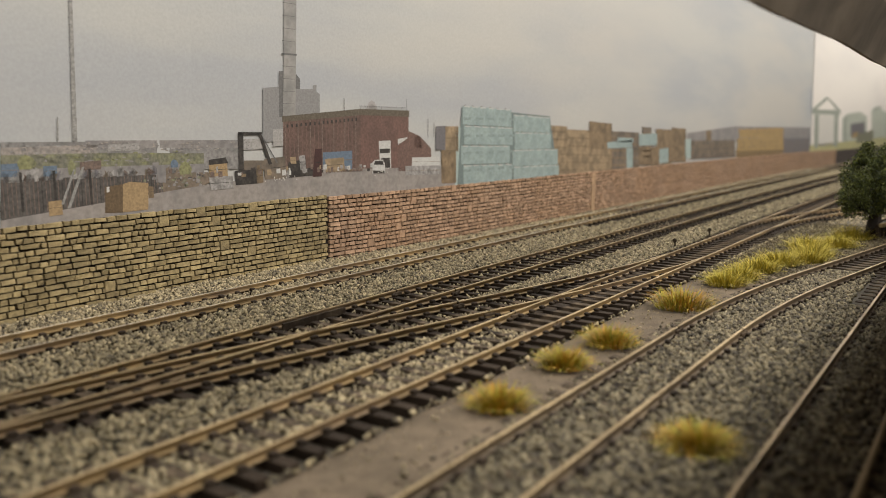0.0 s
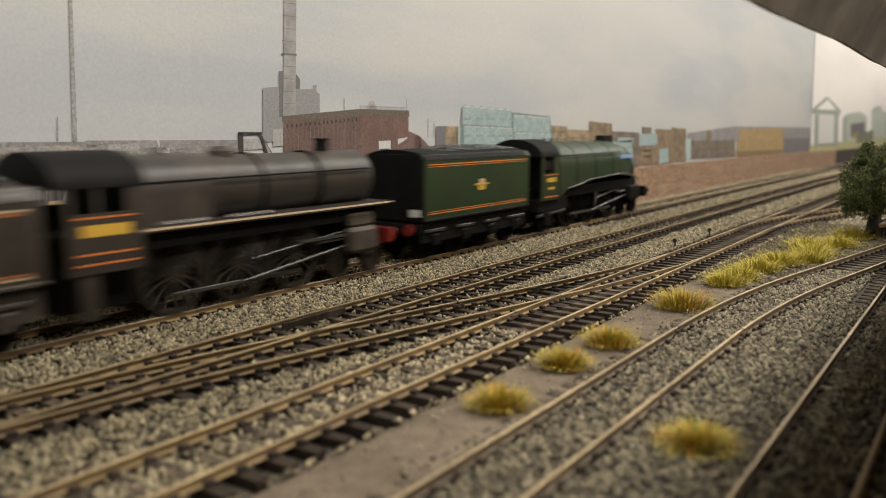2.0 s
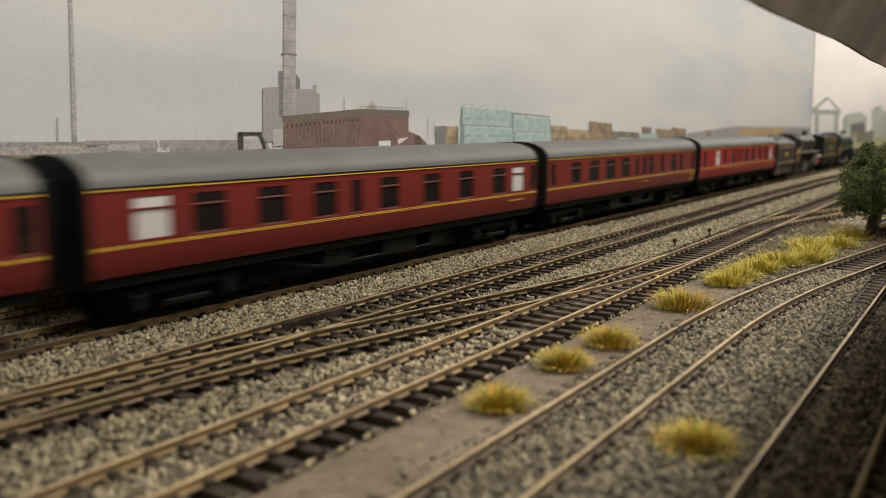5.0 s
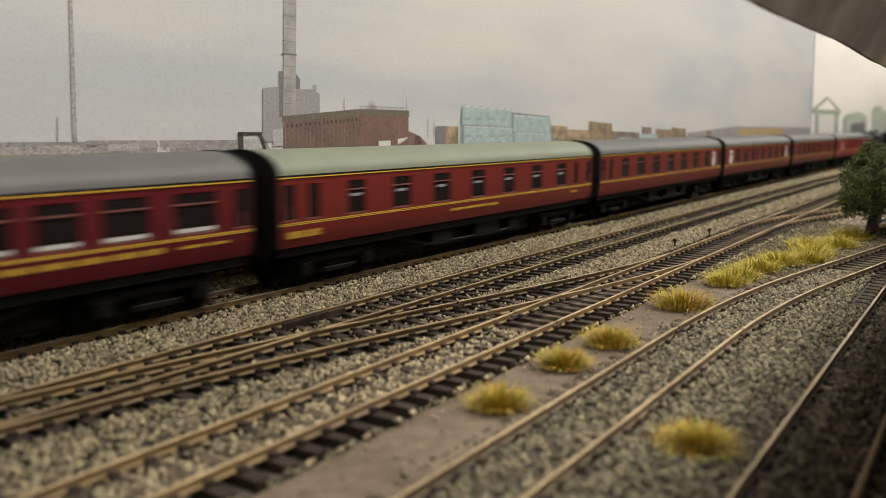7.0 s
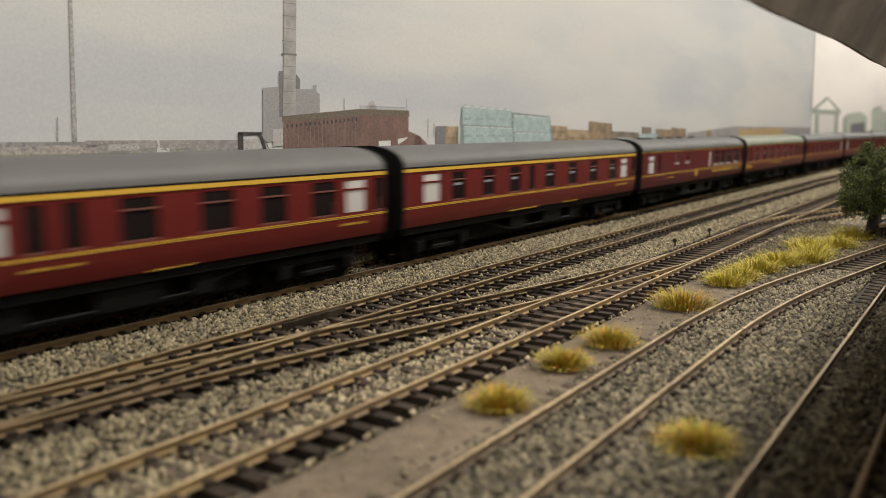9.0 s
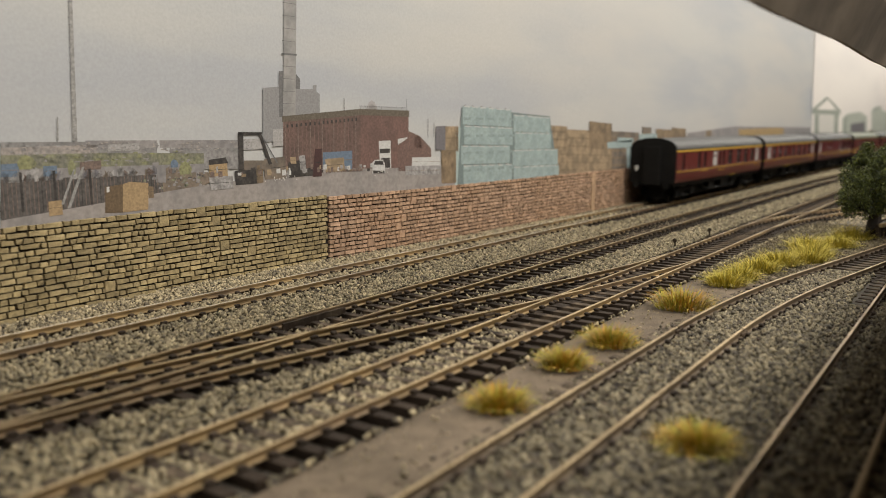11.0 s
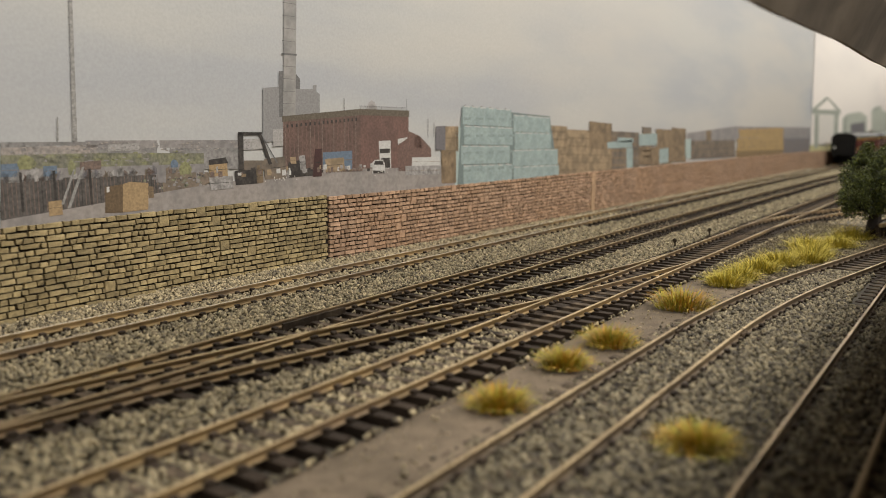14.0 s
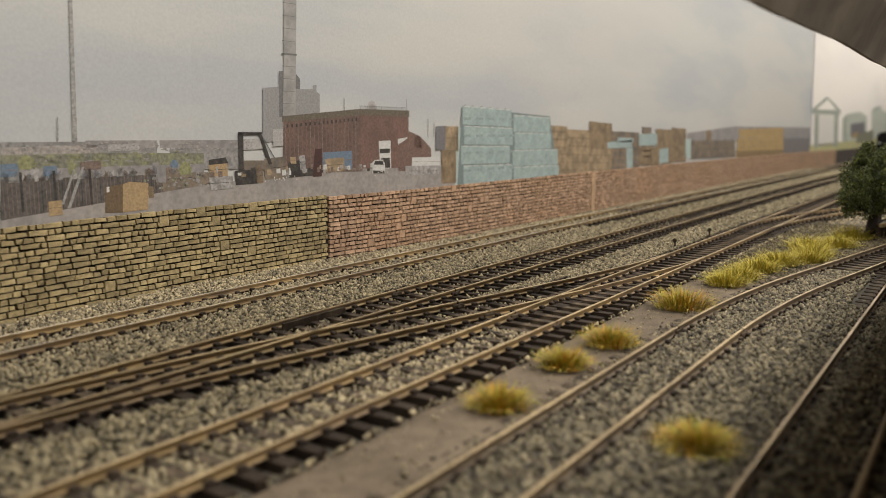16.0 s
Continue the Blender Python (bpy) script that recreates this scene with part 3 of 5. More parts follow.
DUCT_GREY = ink("ink_duct", 104, 102, 102, 0.1)
CHIMNEY_GREY = ink("ink_chimney", 148, 144, 140, 0.08, (132, 130, 128), 300, 120)
BRICK_PRINT = ink("ink_brick", 108, 82, 73, 0.16, (94, 73, 66), 500, 90)
BRICK_PRINT_END = ink("ink_brick_end", 116, 84, 75, 0.12, (104, 77, 69), 500, 90)
BRICK_PRINT_DARK = ink("ink_brick_shed", 114, 86, 77, 0.14)
PARAPET_GREY = ink("ink_parapet", 98, 88, 74, 0.15)
WHITE_PRINT = ink("ink_white", 190, 188, 184, 0.1)
PACK_GREY = ink("ink_packs", 156, 152, 150, 0.2, (130, 126, 124), 500, 250)
DARK_PRINT = ink("ink_dark", 66, 60, 56, 0.3, (50, 46, 44), 500, 250)
GREY_BROWN = ink("ink_grey_brown", 124, 108, 92, 0.15, (98, 88, 78), 400, 160)
TAN_PRINT = ink("ink_tan", 162, 136, 102, 0.12, (130, 110, 84), 400, 160)
TAN_DARK = ink("ink_tan_dark", 140, 116, 86, 0.15, (112, 93, 70), 400, 160)
CARTON_SHADE = ink("ink_carton_side", 106, 85, 60, 0.15)
TAN_LIGHT = ink("ink_tan_light", 164, 134, 92, 0.10)
TEAL_PRINT = ink("ink_teal", 148, 167, 165, 0.08, (136, 156, 155), 400, 160)
TEAL_PALE = ink("ink_teal_pale", 158, 176, 172, 0.10)
TEAL_DULL = ink("ink_teal_dull", 130, 148, 147, 0.2)
TEAL_SHADOW = ink("ink_teal_shadow", 110, 126, 125, 0.12)
OCHRE_PRINT = ink("ink_ochre", 176, 142, 84, 0.10, (160, 130, 82), 400, 120)
OCHRE_DARK = ink("ink_ochre_dark", 130, 104, 66, 0.12)
SLATE_PRINT = ink("ink_slate", 108, 104, 108, 0.12)
SMOKE_PRINT = ink("ink_smoke", 140, 134, 132, 0.12)
MAROON_PRINT = ink("ink_maroon", 72, 44, 42, 0.1)
MEADOW_PRINT = ink("ink_meadow", 186, 176, 118, 0.15, (168, 166, 110), 300, 60)
SAGE_PRINT = ink("ink_sage", 152, 158, 144, 0.10)
SAGE_LIGHT = ink("ink_sage_light", 178, 182, 166, 0.10, (168, 174, 158), 300, 80)
CREAM_LIGHT = ink("ink_cream_light", 212, 206, 196, 0.04)

sky = Shape()
sky.sheet([[(x, y_back(x), z) for z in (-4, 60, 150, 400)] for x in steps(-900, 2500, 25)])
backdrop = tagged(link("backdrop", sky, MAT_SKY), "printed backscene board with an overcast sky over a timber yard", "backdrop", kind="structure")
sky2 = Shape()
sky2.sheet([[(x + (60 - z) * 0.2, y_back(x) - 0.25, z) for z in (-4, 60, 150, 400)] for x in steps(1312, 2450, 20)])
part("cream_sky_sheet", sky2, CREAM_SKY, backdrop, "second cream sky sheet with faint painted park")


def printed(name, ink_material, layer, *corners):
    """A flat printed shape, laid on the board in columns that follow its curve; layers are 0.02 mm apart."""
    xs = sorted({x for x, z in corners})
    cols = []
    for a, b in zip(xs, xs[1:]):
        cols += [x for x in steps(a, b, 8.0)][:-1]
    cols = [xs[0] + 1e-4] + [x for x in cols[1:]] + [xs[-1] - 1e-4]
    rows = []
    for x in cols:
        zs = []
        for (x0, z0), (x1, z1) in zip(corners, corners[1:] + corners[:1]):
            if x0 != x1 and min(x0, x1) <= x <= max(x0, x1):
                zs.append(z0 + (z1 - z0) * (x - x0) / (x1 - x0))
        rows.append([(x, y_back(x) - 0.29 - 0.02 * layer, min(zs)), (x, y_back(x) - 0.29 - 0.02 * layer, max(zs))])
    made = part(name + "_print", Shape().sheet(rows), ink_material, backdrop)
    if name in ("stack", "bundle", "white_packs", "container"):
        # tiers of the printed load
        za, zb = min(z for x, z in corners), max(z for x, z in corners)
        n = max(2, int((zb - za) / 5.0))
        tiers = Shape()
        for i in range(1, n):
            u = i / n + 0.02 * math.sin(7 * i + xs[0])
            tiers.sheet([[(x, y - 0.008, a + (b - a) * u), (x, y - 0.008, a + (b - a) * (u + 0.03))] for (x, y, a), (_, _, b) in rows])
        part("tier_lines_print", tiers, DARK_PRINT if name == "bundle" else TAN_DARK, made)
    return made


printed("far_town", HAZE_BLUE, 1, (125.5, 52.8), (223.0, 51.8), (222.5, 40.4), (124.8, 44.6))
printed("hill", HAZE_HILL, 2, (154.1, 52.9), (220.2, 52.3), (220.1, 49.1), (153.9, 50.5))
printed("houses", TOWN_PINK, 2, (125.3, 51.1), (158.3, 51.5), (158.0, 48.1), (125.1, 48.0))
printed("sheds_far", TOWN_WHITE, 3, (162.6, 51.4), (175.3, 51.8), (175.1, 49.2), (162.5, 49.1))
printed("sheds_far", TOWN_WHITE, 3, (221.6, 52.7), (234.7, 52.6), (234.6, 48.4), (221.4, 48.2))
printed("hedge", DULL_GREEN, 4, (125.1, 48.8), (160.0, 48.6), (203.8, 47.4), (203.5, 43.4), (124.8, 44.4))
printed("parked_row", HAZE_HILL, 3, (124.8, 45.0), (203.6, 44.4), (203.3, 36.0), (124.6, 40.5))
printed("bank", GREY_BROWN, 5, (176.0, 40.2), (190.0, 40.4), (205.5, 40.0), (206.5, 36.0), (196.0, 33.2), (184.5, 31.0))
printed("fence", DARK_FENCE, 5, (124.6, 41.5), (185.7, 40.0), (185.2, 31.0), (123.5, 27.6))
printed("container", BLUE_PRINT, 6, (124.9, 46.1), (130.6, 46.2), (130.3, 42.0), (124.6, 42.2))
printed("container", BLUE_PRINT, 6, (138.5, 45.0), (143.4, 45.0), (143.1, 41.6), (138.3, 41.6))
printed("shed_far", BROWN_PRINT, 6, (151.5, 45.8), (159.6, 46.1), (159.4, 43.1), (151.3, 43.0))
printed("yard", YARD_GREY, 7, (123.6, 28.9), (163.6, 31.9), (203.2, 35.0), (263.4, 38.8), (359.8, 36.1), (498.0, 29.2), (499.2, 11.8), (123.3, 25.6))
printed("mast", MAST_GREY, 3, (151.8, 108.6), (152.9, 108.9), (151.2, 53.0), (149.4, 52.8))
printed("mast_low", MAST_GREY, 3, (144.5, 60.7), (144.9, 60.7), (144.5, 52.9), (143.9, 52.9))
printed("tank", TANK_GREY, 3, (233.7, 73.4), (244.7, 74.5), (243.9, 51.6), (232.9, 51.2))
printed("tank", TANK_GREY, 3, (251.6, 73.6), (261.9, 74.0), (265.9, 71.9), (265.7, 62.3), (251.3, 61.6))
printed("vent", TANK_GREY, 4, (261.9, 75.7), (264.0, 75.8), (263.9, 72.1), (261.8, 72.0))
printed("duct", DUCT_GREY, 4, (242.7, 80.7), (244.9, 80.8), (244.3, 61.8), (242.1, 61.5))
printed("chimney", CHIMNEY_GREY, 5, (246.9, 123.7), (253.8, 124.7), (251.3, 62.1), (244.3, 61.8))
printed("chimney_ring", DUCT_GREY, 6, (244.2, 88.2), (252.7, 88.4), (252.7, 87.6), (244.2, 87.5))
printed("chimney_cowl", DUCT_GREY, 4, (251.8, 80.3), (254.4, 78.0), (254.2, 73.7), (251.6, 73.6))
printed("shed_white", TOWN_WHITE, 6, (238.5, 56.6), (244.1, 56.6), (243.9, 49.6), (238.3, 49.3))
printed("warehouse_side", BRICK_PRINT, 6, (244.3, 62.0), (292.0, 65.7), (291.6, 37.1), (243.6, 40.5))
printed("warehouse_end", BRICK_PRINT_END, 6, (292.0, 65.7), (327.2, 65.8), (327.2, 36.2), (291.6, 37.1))
printed("warehouse_parapet", PARAPET_GREY, 8, (243.7, 62.0), (292.0, 66.0), (292.0, 63.1), (243.6, 59.6))
printed("warehouse_parapet", PARAPET_GREY, 8, (292.0, 66.0), (327.7, 65.8), (327.7, 62.7), (292.0, 63.1))
printed("shed_end", BRICK_PRINT_DARK, 7, (318.8, 35.7), (318.8, 46.1), (327.2, 51.1), (330.8, 52.5), (336.3, 53.0), (345.8, 46.5), (345.9, 34.6))
printed("gable", BRICK_PRINT_DARK, 7, (327.2, 55.6), (336.3, 53.0), (338.2, 46.9), (327.2, 47.1))
printed("shed_roof_light", WHITE_PRINT, 8, (318.8, 51.7), (327.2, 52.5), (322.8, 50.3), (318.8, 48.9))
printed("lorry", WHITE_PRINT, 9, (304.5, 50.8), (313.3, 51.0), (313.6, 37.3), (305.6, 37.3))
printed("lorry_windscreen", DARK_PRINT, 10, (305.3, 47.0), (312.8, 47.1), (312.8, 44.9), (305.3, 44.8))
printed("lorry_grille", DARK_PRINT, 10, (306.1, 42.6), (312.8, 42.4), (312.8, 37.6), (306.5, 37.6))
printed("van", WHITE_PRINT, 11, (300.0, 40.8), (302.0, 41.9), (307.3, 41.7), (309.0, 39.7), (308.9, 35.0), (299.9, 35.4))
printed("van_windscreen", DARK_PRINT, 12, (301.6, 41.3), (307.3, 41.2), (308.1, 39.2), (300.8, 39.5))
printed("van_bumper", DARK_PRINT, 12, (300.3, 36.7), (308.5, 36.4), (308.5, 35.0), (300.3, 35.4))
printed("white_packs", WHITE_PRINT, 8, (329.9, 42.2), (353.7, 41.8), (353.7, 37.0), (329.9, 37.8))
printed("white_packs", PACK_GREY, 9, (324.5, 38.0), (353.7, 37.3), (353.8, 32.4), (324.5, 33.4))
printed("block", SLATE_PRINT, 7, (349.6, 58.0), (359.6, 58.3), (359.7, 45.3), (349.7, 45.5))
printed("stack", TAN_PRINT, 8, (358.1, 58.0), (369.9, 58.0), (370.1, 44.4), (358.2, 44.7))
printed("stack", TAN_DARK, 9, (354.7, 45.4), (368.0, 45.1), (368.2, 27.1), (354.8, 27.5))
printed("teal_stack_side", TEAL_PALE, 8, (367.8, 57.4), (375.2, 58.0), (375.7, 25.4), (367.2, 25.9))
printed("teal_gap", TEAL_SHADOW, 9, (372.9, 68.4), (473.3, 64.7), (488.5, 21.3), (369.3, 25.1))
printed("teal_pack", TEAL_PRINT, 10, (373.9, 69.2), (425.2, 68.0), (425.6, 57.9), (374.1, 59.0))
printed("teal_pack", TEAL_PRINT, 10, (375.2, 58.4), (426.9, 57.2), (427.3, 47.0), (375.4, 48.1))
printed("teal_pack", TEAL_PRINT, 10, (372.7, 47.4), (424.0, 46.4), (424.4, 36.2), (372.8, 37.2))
printed("teal_pack", TEAL_PRINT, 10, (375.0, 36.4), (427.0, 35.4), (427.4, 25.1), (375.2, 26.0))
printed("teal_pack", TEAL_PRINT, 10, (427.9, 65.1), (473.4, 63.9), (473.9, 54.1), (428.3, 54.8))
printed("teal_pack", TEAL_PRINT, 10, (429.7, 54.4), (475.5, 53.7), (476.0, 43.7), (430.1, 44.0))
printed("teal_pack", TEAL_PRINT, 10, (427.4, 43.7), (485.6, 43.2), (486.2, 33.0), (427.8, 33.9))
printed("teal_pack", TEAL_PRINT, 10, (429.1, 33.6), (487.8, 32.6), (488.4, 22.3), (429.5, 23.6))
printed("stack", TAN_PRINT, 8, (475.2, 58.9), (498.7, 58.2), (501.1, 22.1), (477.1, 23.4))
printed("stack", TAN_PRINT, 8, (498.0, 56.3), (533.6, 55.5), (536.2, 21.5), (500.2, 23.0))
printed("stack", TAN_DARK, 9, (533.1, 61.9), (572.8, 60.4), (576.5, 20.8), (534.2, 22.9))
printed("stack", TAN_PRINT, 10, (488.8, 44.0), (572.5, 41.0), (574.4, 20.5), (490.0, 24.2))
printed("stack", GREY_BROWN, 8, (571.1, 55.0), (628.7, 53.5), (632.5, 21.3), (574.1, 23.5))
printed("teal_pack", TEAL_PRINT, 10, (565.6, 46.6), (614.8, 47.7), (615.4, 41.9), (566.0, 42.0))
printed("teal_pack", TEAL_PRINT, 10, (584.6, 50.2), (617.0, 49.0), (617.4, 45.9), (585.0, 46.4))
printed("teal_pack", TEAL_PRINT, 10, (603.6, 41.7), (616.7, 41.4), (618.4, 25.6), (605.3, 25.7))
printed("stack", GREY_BROWN, 8.6, (635.7, 58.0), (656.4, 57.6), (660.2, 27.2), (639.3, 27.5))
printed("teal_pack", TEAL_PRINT, 11, (628.9, 52.1), (670.5, 52.8), (671.8, 42.7), (629.9, 43.0))
printed("stack", TAN_DARK, 9, (630.0, 42.1), (677.5, 41.2), (679.6, 25.6), (631.8, 26.9))
printed("stack", TAN_DARK, 8, (667.2, 56.6), (707.3, 55.6), (711.7, 25.4), (671.2, 26.4))
printed("stack", TAN_DARK, 10, (705.5, 57.6), (745.5, 56.6), (750.4, 26.1), (710.0, 27.0))
printed("teal_pack", TEAL_PRINT, 10, (677.8, 39.2), (700.7, 39.7), (702.5, 26.7), (679.4, 27.0))
printed("teal_pack", TEAL_PALE, 10, (743.9, 46.7), (761.7, 47.0), (764.7, 28.9), (746.7, 28.9))
printed("stack", GREY_BROWN, 9, (761.9, 45.4), (911.8, 44.2), (916.0, 25.5), (764.9, 27.8))
printed("stack", TAN_DARK, 8, (807.1, 54.9), (823.8, 54.8), (827.1, 37.2), (810.3, 37.6))
printed("shed_long", HAZE_HILL, 7, (749.4, 52.4), (908.6, 58.9), (1303.5, 57.9), (1310.5, 37.8), (750.7, 44.0))
printed("stack", OCHRE_PRINT, 10, (922.7, 55.8), (1135.3, 57.8), (1139.0, 45.2), (929.4, 46.5))
printed("stack", OCHRE_PRINT, 10, (920.4, 45.9), (1139.0, 45.2), (1143.9, 28.7), (923.6, 31.6))
printed("stack", OCHRE_DARK, 9, (918.5, 34.2), (1143.2, 31.0), (1146.6, 19.6), (920.6, 24.8))
printed("stack", SLATE_PRINT, 9, (1139.7, 43.0), (1305.1, 42.1), (1313.7, 17.5), (1146.4, 20.4))
printed("carton", CARTON_SHADE, 12, (160.5, 37.0), (167.6, 37.5), (166.9, 27.6), (159.9, 28.0))
printed("carton", TAN_LIGHT, 12, (167.6, 37.5), (170.4, 38.2), (178.3, 37.3), (177.7, 27.7), (166.9, 27.6))
printed("carton_label", WHITE_PRINT, 13, (161.0, 37.0), (162.1, 36.9), (162.0, 35.1), (160.9, 35.0))
printed("bundle", TAN_LIGHT, 12, (139.4, 33.5), (144.1, 33.7), (144.2, 28.9), (139.4, 28.8))
printed("bundle", TAN_DARK, 12, (178.4, 36.1), (180.4, 35.9), (180.4, 31.8), (178.2, 31.8))
printed("bundle", TAN_LIGHT, 12, (205.7, 43.9), (214.3, 44.3), (214.6, 37.6), (205.9, 37.5))
printed("bundle", PACK_GREY, 13, (205.4, 38.2), (216.8, 38.1), (217.1, 33.1), (206.2, 32.9))
printed("bundle", DARK_PRINT, 13, (205.7, 44.8), (213.8, 45.5), (214.8, 43.2), (205.9, 42.8))
printed("bundle", DARK_PRINT, 12, (218.0, 39.9), (228.9, 40.2), (229.3, 34.3), (218.3, 34.2))
printed("bundle", TAN_DARK, 12, (228.9, 40.2), (232.5, 40.2), (232.6, 34.6), (229.0, 34.3))
printed("bundle", GREY_BROWN, 11, (233.2, 44.2), (244.7, 45.1), (245.0, 35.6), (233.2, 35.7))
printed("bundle", DARK_PRINT, 12, (246.2, 42.4), (255.3, 43.5), (255.8, 36.1), (246.6, 35.8))
printed("bundle", TAN_PRINT, 13, (247.5, 44.7), (250.8, 44.7), (251.0, 41.7), (247.8, 41.8))
printed("bundle", PACK_GREY, 13, (252.7, 45.1), (256.1, 45.3), (256.6, 39.0), (253.2, 38.9))
printed("bundle", MAROON_PRINT, 13, (262.2, 47.8), (266.4, 48.0), (266.1, 35.6), (260.5, 35.6))
printed("bundle", DARK_PRINT, 12, (255.2, 39.6), (262.0, 39.6), (261.9, 36.1), (255.1, 36.1))
printed("bundle", TAN_PRINT, 12, (268.4, 43.2), (280.3, 43.6), (280.9, 37.3), (268.6, 37.3))
printed("container", BLUE_PRINT, 11, (267.0, 46.2), (286.0, 46.6), (285.8, 38.1), (266.8, 38.6))
printed("machine_post", DARK_PRINT, 13, (220.3, 55.0), (222.9, 55.2), (222.5, 40.4), (220.0, 40.1))
printed("machine_beam", DARK_PRINT, 13, (220.3, 55.5), (232.5, 55.4), (232.4, 54.5), (220.3, 54.3))
printed("machine_arm", DARK_PRINT, 13, (230.4, 55.0), (231.9, 55.2), (237.4, 42.1), (235.6, 41.8))
printed("machine_base", GREY_BROWN, 12, (222.8, 44.0), (236.3, 43.6), (236.7, 39.8), (222.5, 40.0))
printed("machine_brace", DUCT_GREY, 12, (231.6, 54.6), (232.1, 54.6), (240.6, 42.6), (240.0, 42.4))
printed("ladder", MAST_GREY, 13, (152.0, 44.1), (153.1, 44.3), (147.1, 30.7), (145.9, 30.8))
printed("ladder", MAST_GREY, 13, (148.9, 43.5), (149.7, 43.7), (144.8, 32.2), (143.8, 32.3))
printed("pallet", BROWN_PRINT, 12, (279.1, 38.1), (292.8, 37.9), (292.8, 36.8), (279.1, 37.1))
printed("meadow", MEADOW_PRINT, 9, (1304.8, 32.0), (2096.6, 36.7), (2117.6, 9.3), (1309.2, 19.3))
printed("gate_post", SAGE_PRINT, 10, (1324.0, 77.3), (1356.3, 77.8), (1366.9, 26.6), (1338.3, 26.3))
printed("gate_post", SAGE_PRINT, 10, (1476.4, 79.4), (1515.7, 79.9), (1528.5, 26.3), (1493.7, 26.0))
printed("gate_opening", CREAM_LIGHT, 9, (1356.3, 77.8), (1476.4, 79.4), (1492.9, 27.9), (1370.5, 28.3))
printed("gate_lintel", SAGE_PRINT, 11, (1305.4, 85.4), (1528.0, 86.8), (1531.3, 79.2), (1308.1, 77.9))
printed("gate_roof", SAGE_PRINT, 12, (1305.4, 85.4), (1401.3, 105.7), (1415.8, 102.6), (1329.5, 84.1))
printed("gate_roof", SAGE_PRINT, 12, (1396.9, 105.5), (1419.3, 105.3), (1533.1, 86.8), (1503.3, 85.4))
printed("glasshouse", SAGE_LIGHT, 10, (1549.4, 73.6), (1599.6, 82.0), (1715.2, 87.9), (1799.9, 80.4), (1822.5, 35.8), (1567.5, 32.5))
printed("glasshouse_frame", SAGE_PRINT, 11, (1564.3, 75.7), (1590.0, 78.9), (1610.4, 34.0), (1583.2, 33.3))
printed("glasshouse_frame", SLATE_PRINT, 11, (1634.7, 64.3), (1779.8, 69.2), (1792.9, 42.8), (1645.7, 39.7))
printed("house", SAGE_LIGHT, 10, (1846.6, 93.4), (2162.8, 125.2), (2233.5, 39.6), (1877.1, 35.2))
printed("house_frame", SAGE_PRINT, 11, (1865.3, 97.2), (2161.8, 126.4), (2167.0, 120.1), (1868.9, 90.4))
printed("shrub", DULL_GREEN, 12, (1699.7, 45.5), (1888.4, 53.7), (1900.8, 30.3), (1707.6, 28.5))
printed("poppies", OCHRE_PRINT, 12, (1658.7, 47.8), (1721.4, 49.7), (1726.0, 40.0), (1662.9, 38.5))

# warehouse bays, mast bracing, shades of the packs
for i in range(19):
    x = 245.0 + i * 2.4
    z0, z1 = 36.6 + i * 0.02, 60.2 + i * 0.2
    printed("pilaster", BRICK_PRINT_DARK if i % 3 else BROWN_PRINT, 9, (x, z1 - 0.9), (x + 0.55, z1 - 0.9), (x + 0.55, z0), (x, z0))
for i in range(30):
    z = 54.0 + i * 2.4
    xm = 150.0 + i * 0.075
    printed("mast_brace", TANK_GREY, 4, (xm - 0.5, z), (xm + 1.0, z + 0.35), (xm + 1.0, z + 0.6), (xm - 0.5, z + 0.25))
for i in range(11):
    z = 62.0 + i * 5.2
    printed("chimney_band", DUCT_GREY, 6, (243.6 + 0.21 * i, z), (250.8 + 0.21 * i, z), (250.8 + 0.21 * i, z + 0.2), (243.6 + 0.21 * i, z + 0.2))
rng = random.Random(12)
for k, (w, h, g) in enumerate(((7.6, 4.6, 158), (5.4, 2.8, 142))):
    tint = ink("ink_soot_%d" % k, g, g - 5, g - 8, 0.05)
    printed("soot", tint, 0.5 + 0.2 * k, (300.2 - w / 2, 65.6 + h * 0.25), (300.2 - w * 0.3, 65.6 + h * 0.75), (300.4 - w * 0.1, 65.6 + h), (300.2 + w * 0.22, 65.6 + h * 0.8), (300.2 + w / 2, 65.6 + h * 0.2), (300.2 + w * 0.4, 65.4), (300.2 - w * 0.4, 65.4))
def blot(name, mat, layer, x, z, w, h):
    """A soft-cornered printed blot."""
    printed(name, mat, layer, (x, z + h * 0.5), (x + w * 0.18, z + h * 0.9), (x + w * 0.45, z + h * rng.uniform(0.95, 1.25)), (x + w * 0.8, z + h * 0.85), (x + w, z + h * 0.45), (x + w * 0.85, z), (x + w * 0.1, z))
for i in range(110):
    x = rng.uniform(125, 202)
    blot("scrub", rng.choice((DULL_GREEN, LIME_PRINT, HAZE_HILL, DULL_GREEN)), 5, x, rng.uniform(44.0, 48.2), rng.uniform(0.8, 3.2), rng.uniform(0.3, 0.8))
for i in range(70):
    x = rng.uniform(125, 190)
    printed("parked_van", rng.choice((TOWN_WHITE, HAZE_BLUE, PACK_GREY, SLATE_PRINT, GREY_BROWN, BROWN_PRINT)), 6, *[(x + dx, z0) for z0 in (rng.uniform(40.6, 44.0),) for dx in (0,)], *[(x + rng.uniform(0.8, 3.0), rng.uniform(40.6, 44.0))], (x + 1.5, 40.4), (x, 40.2))
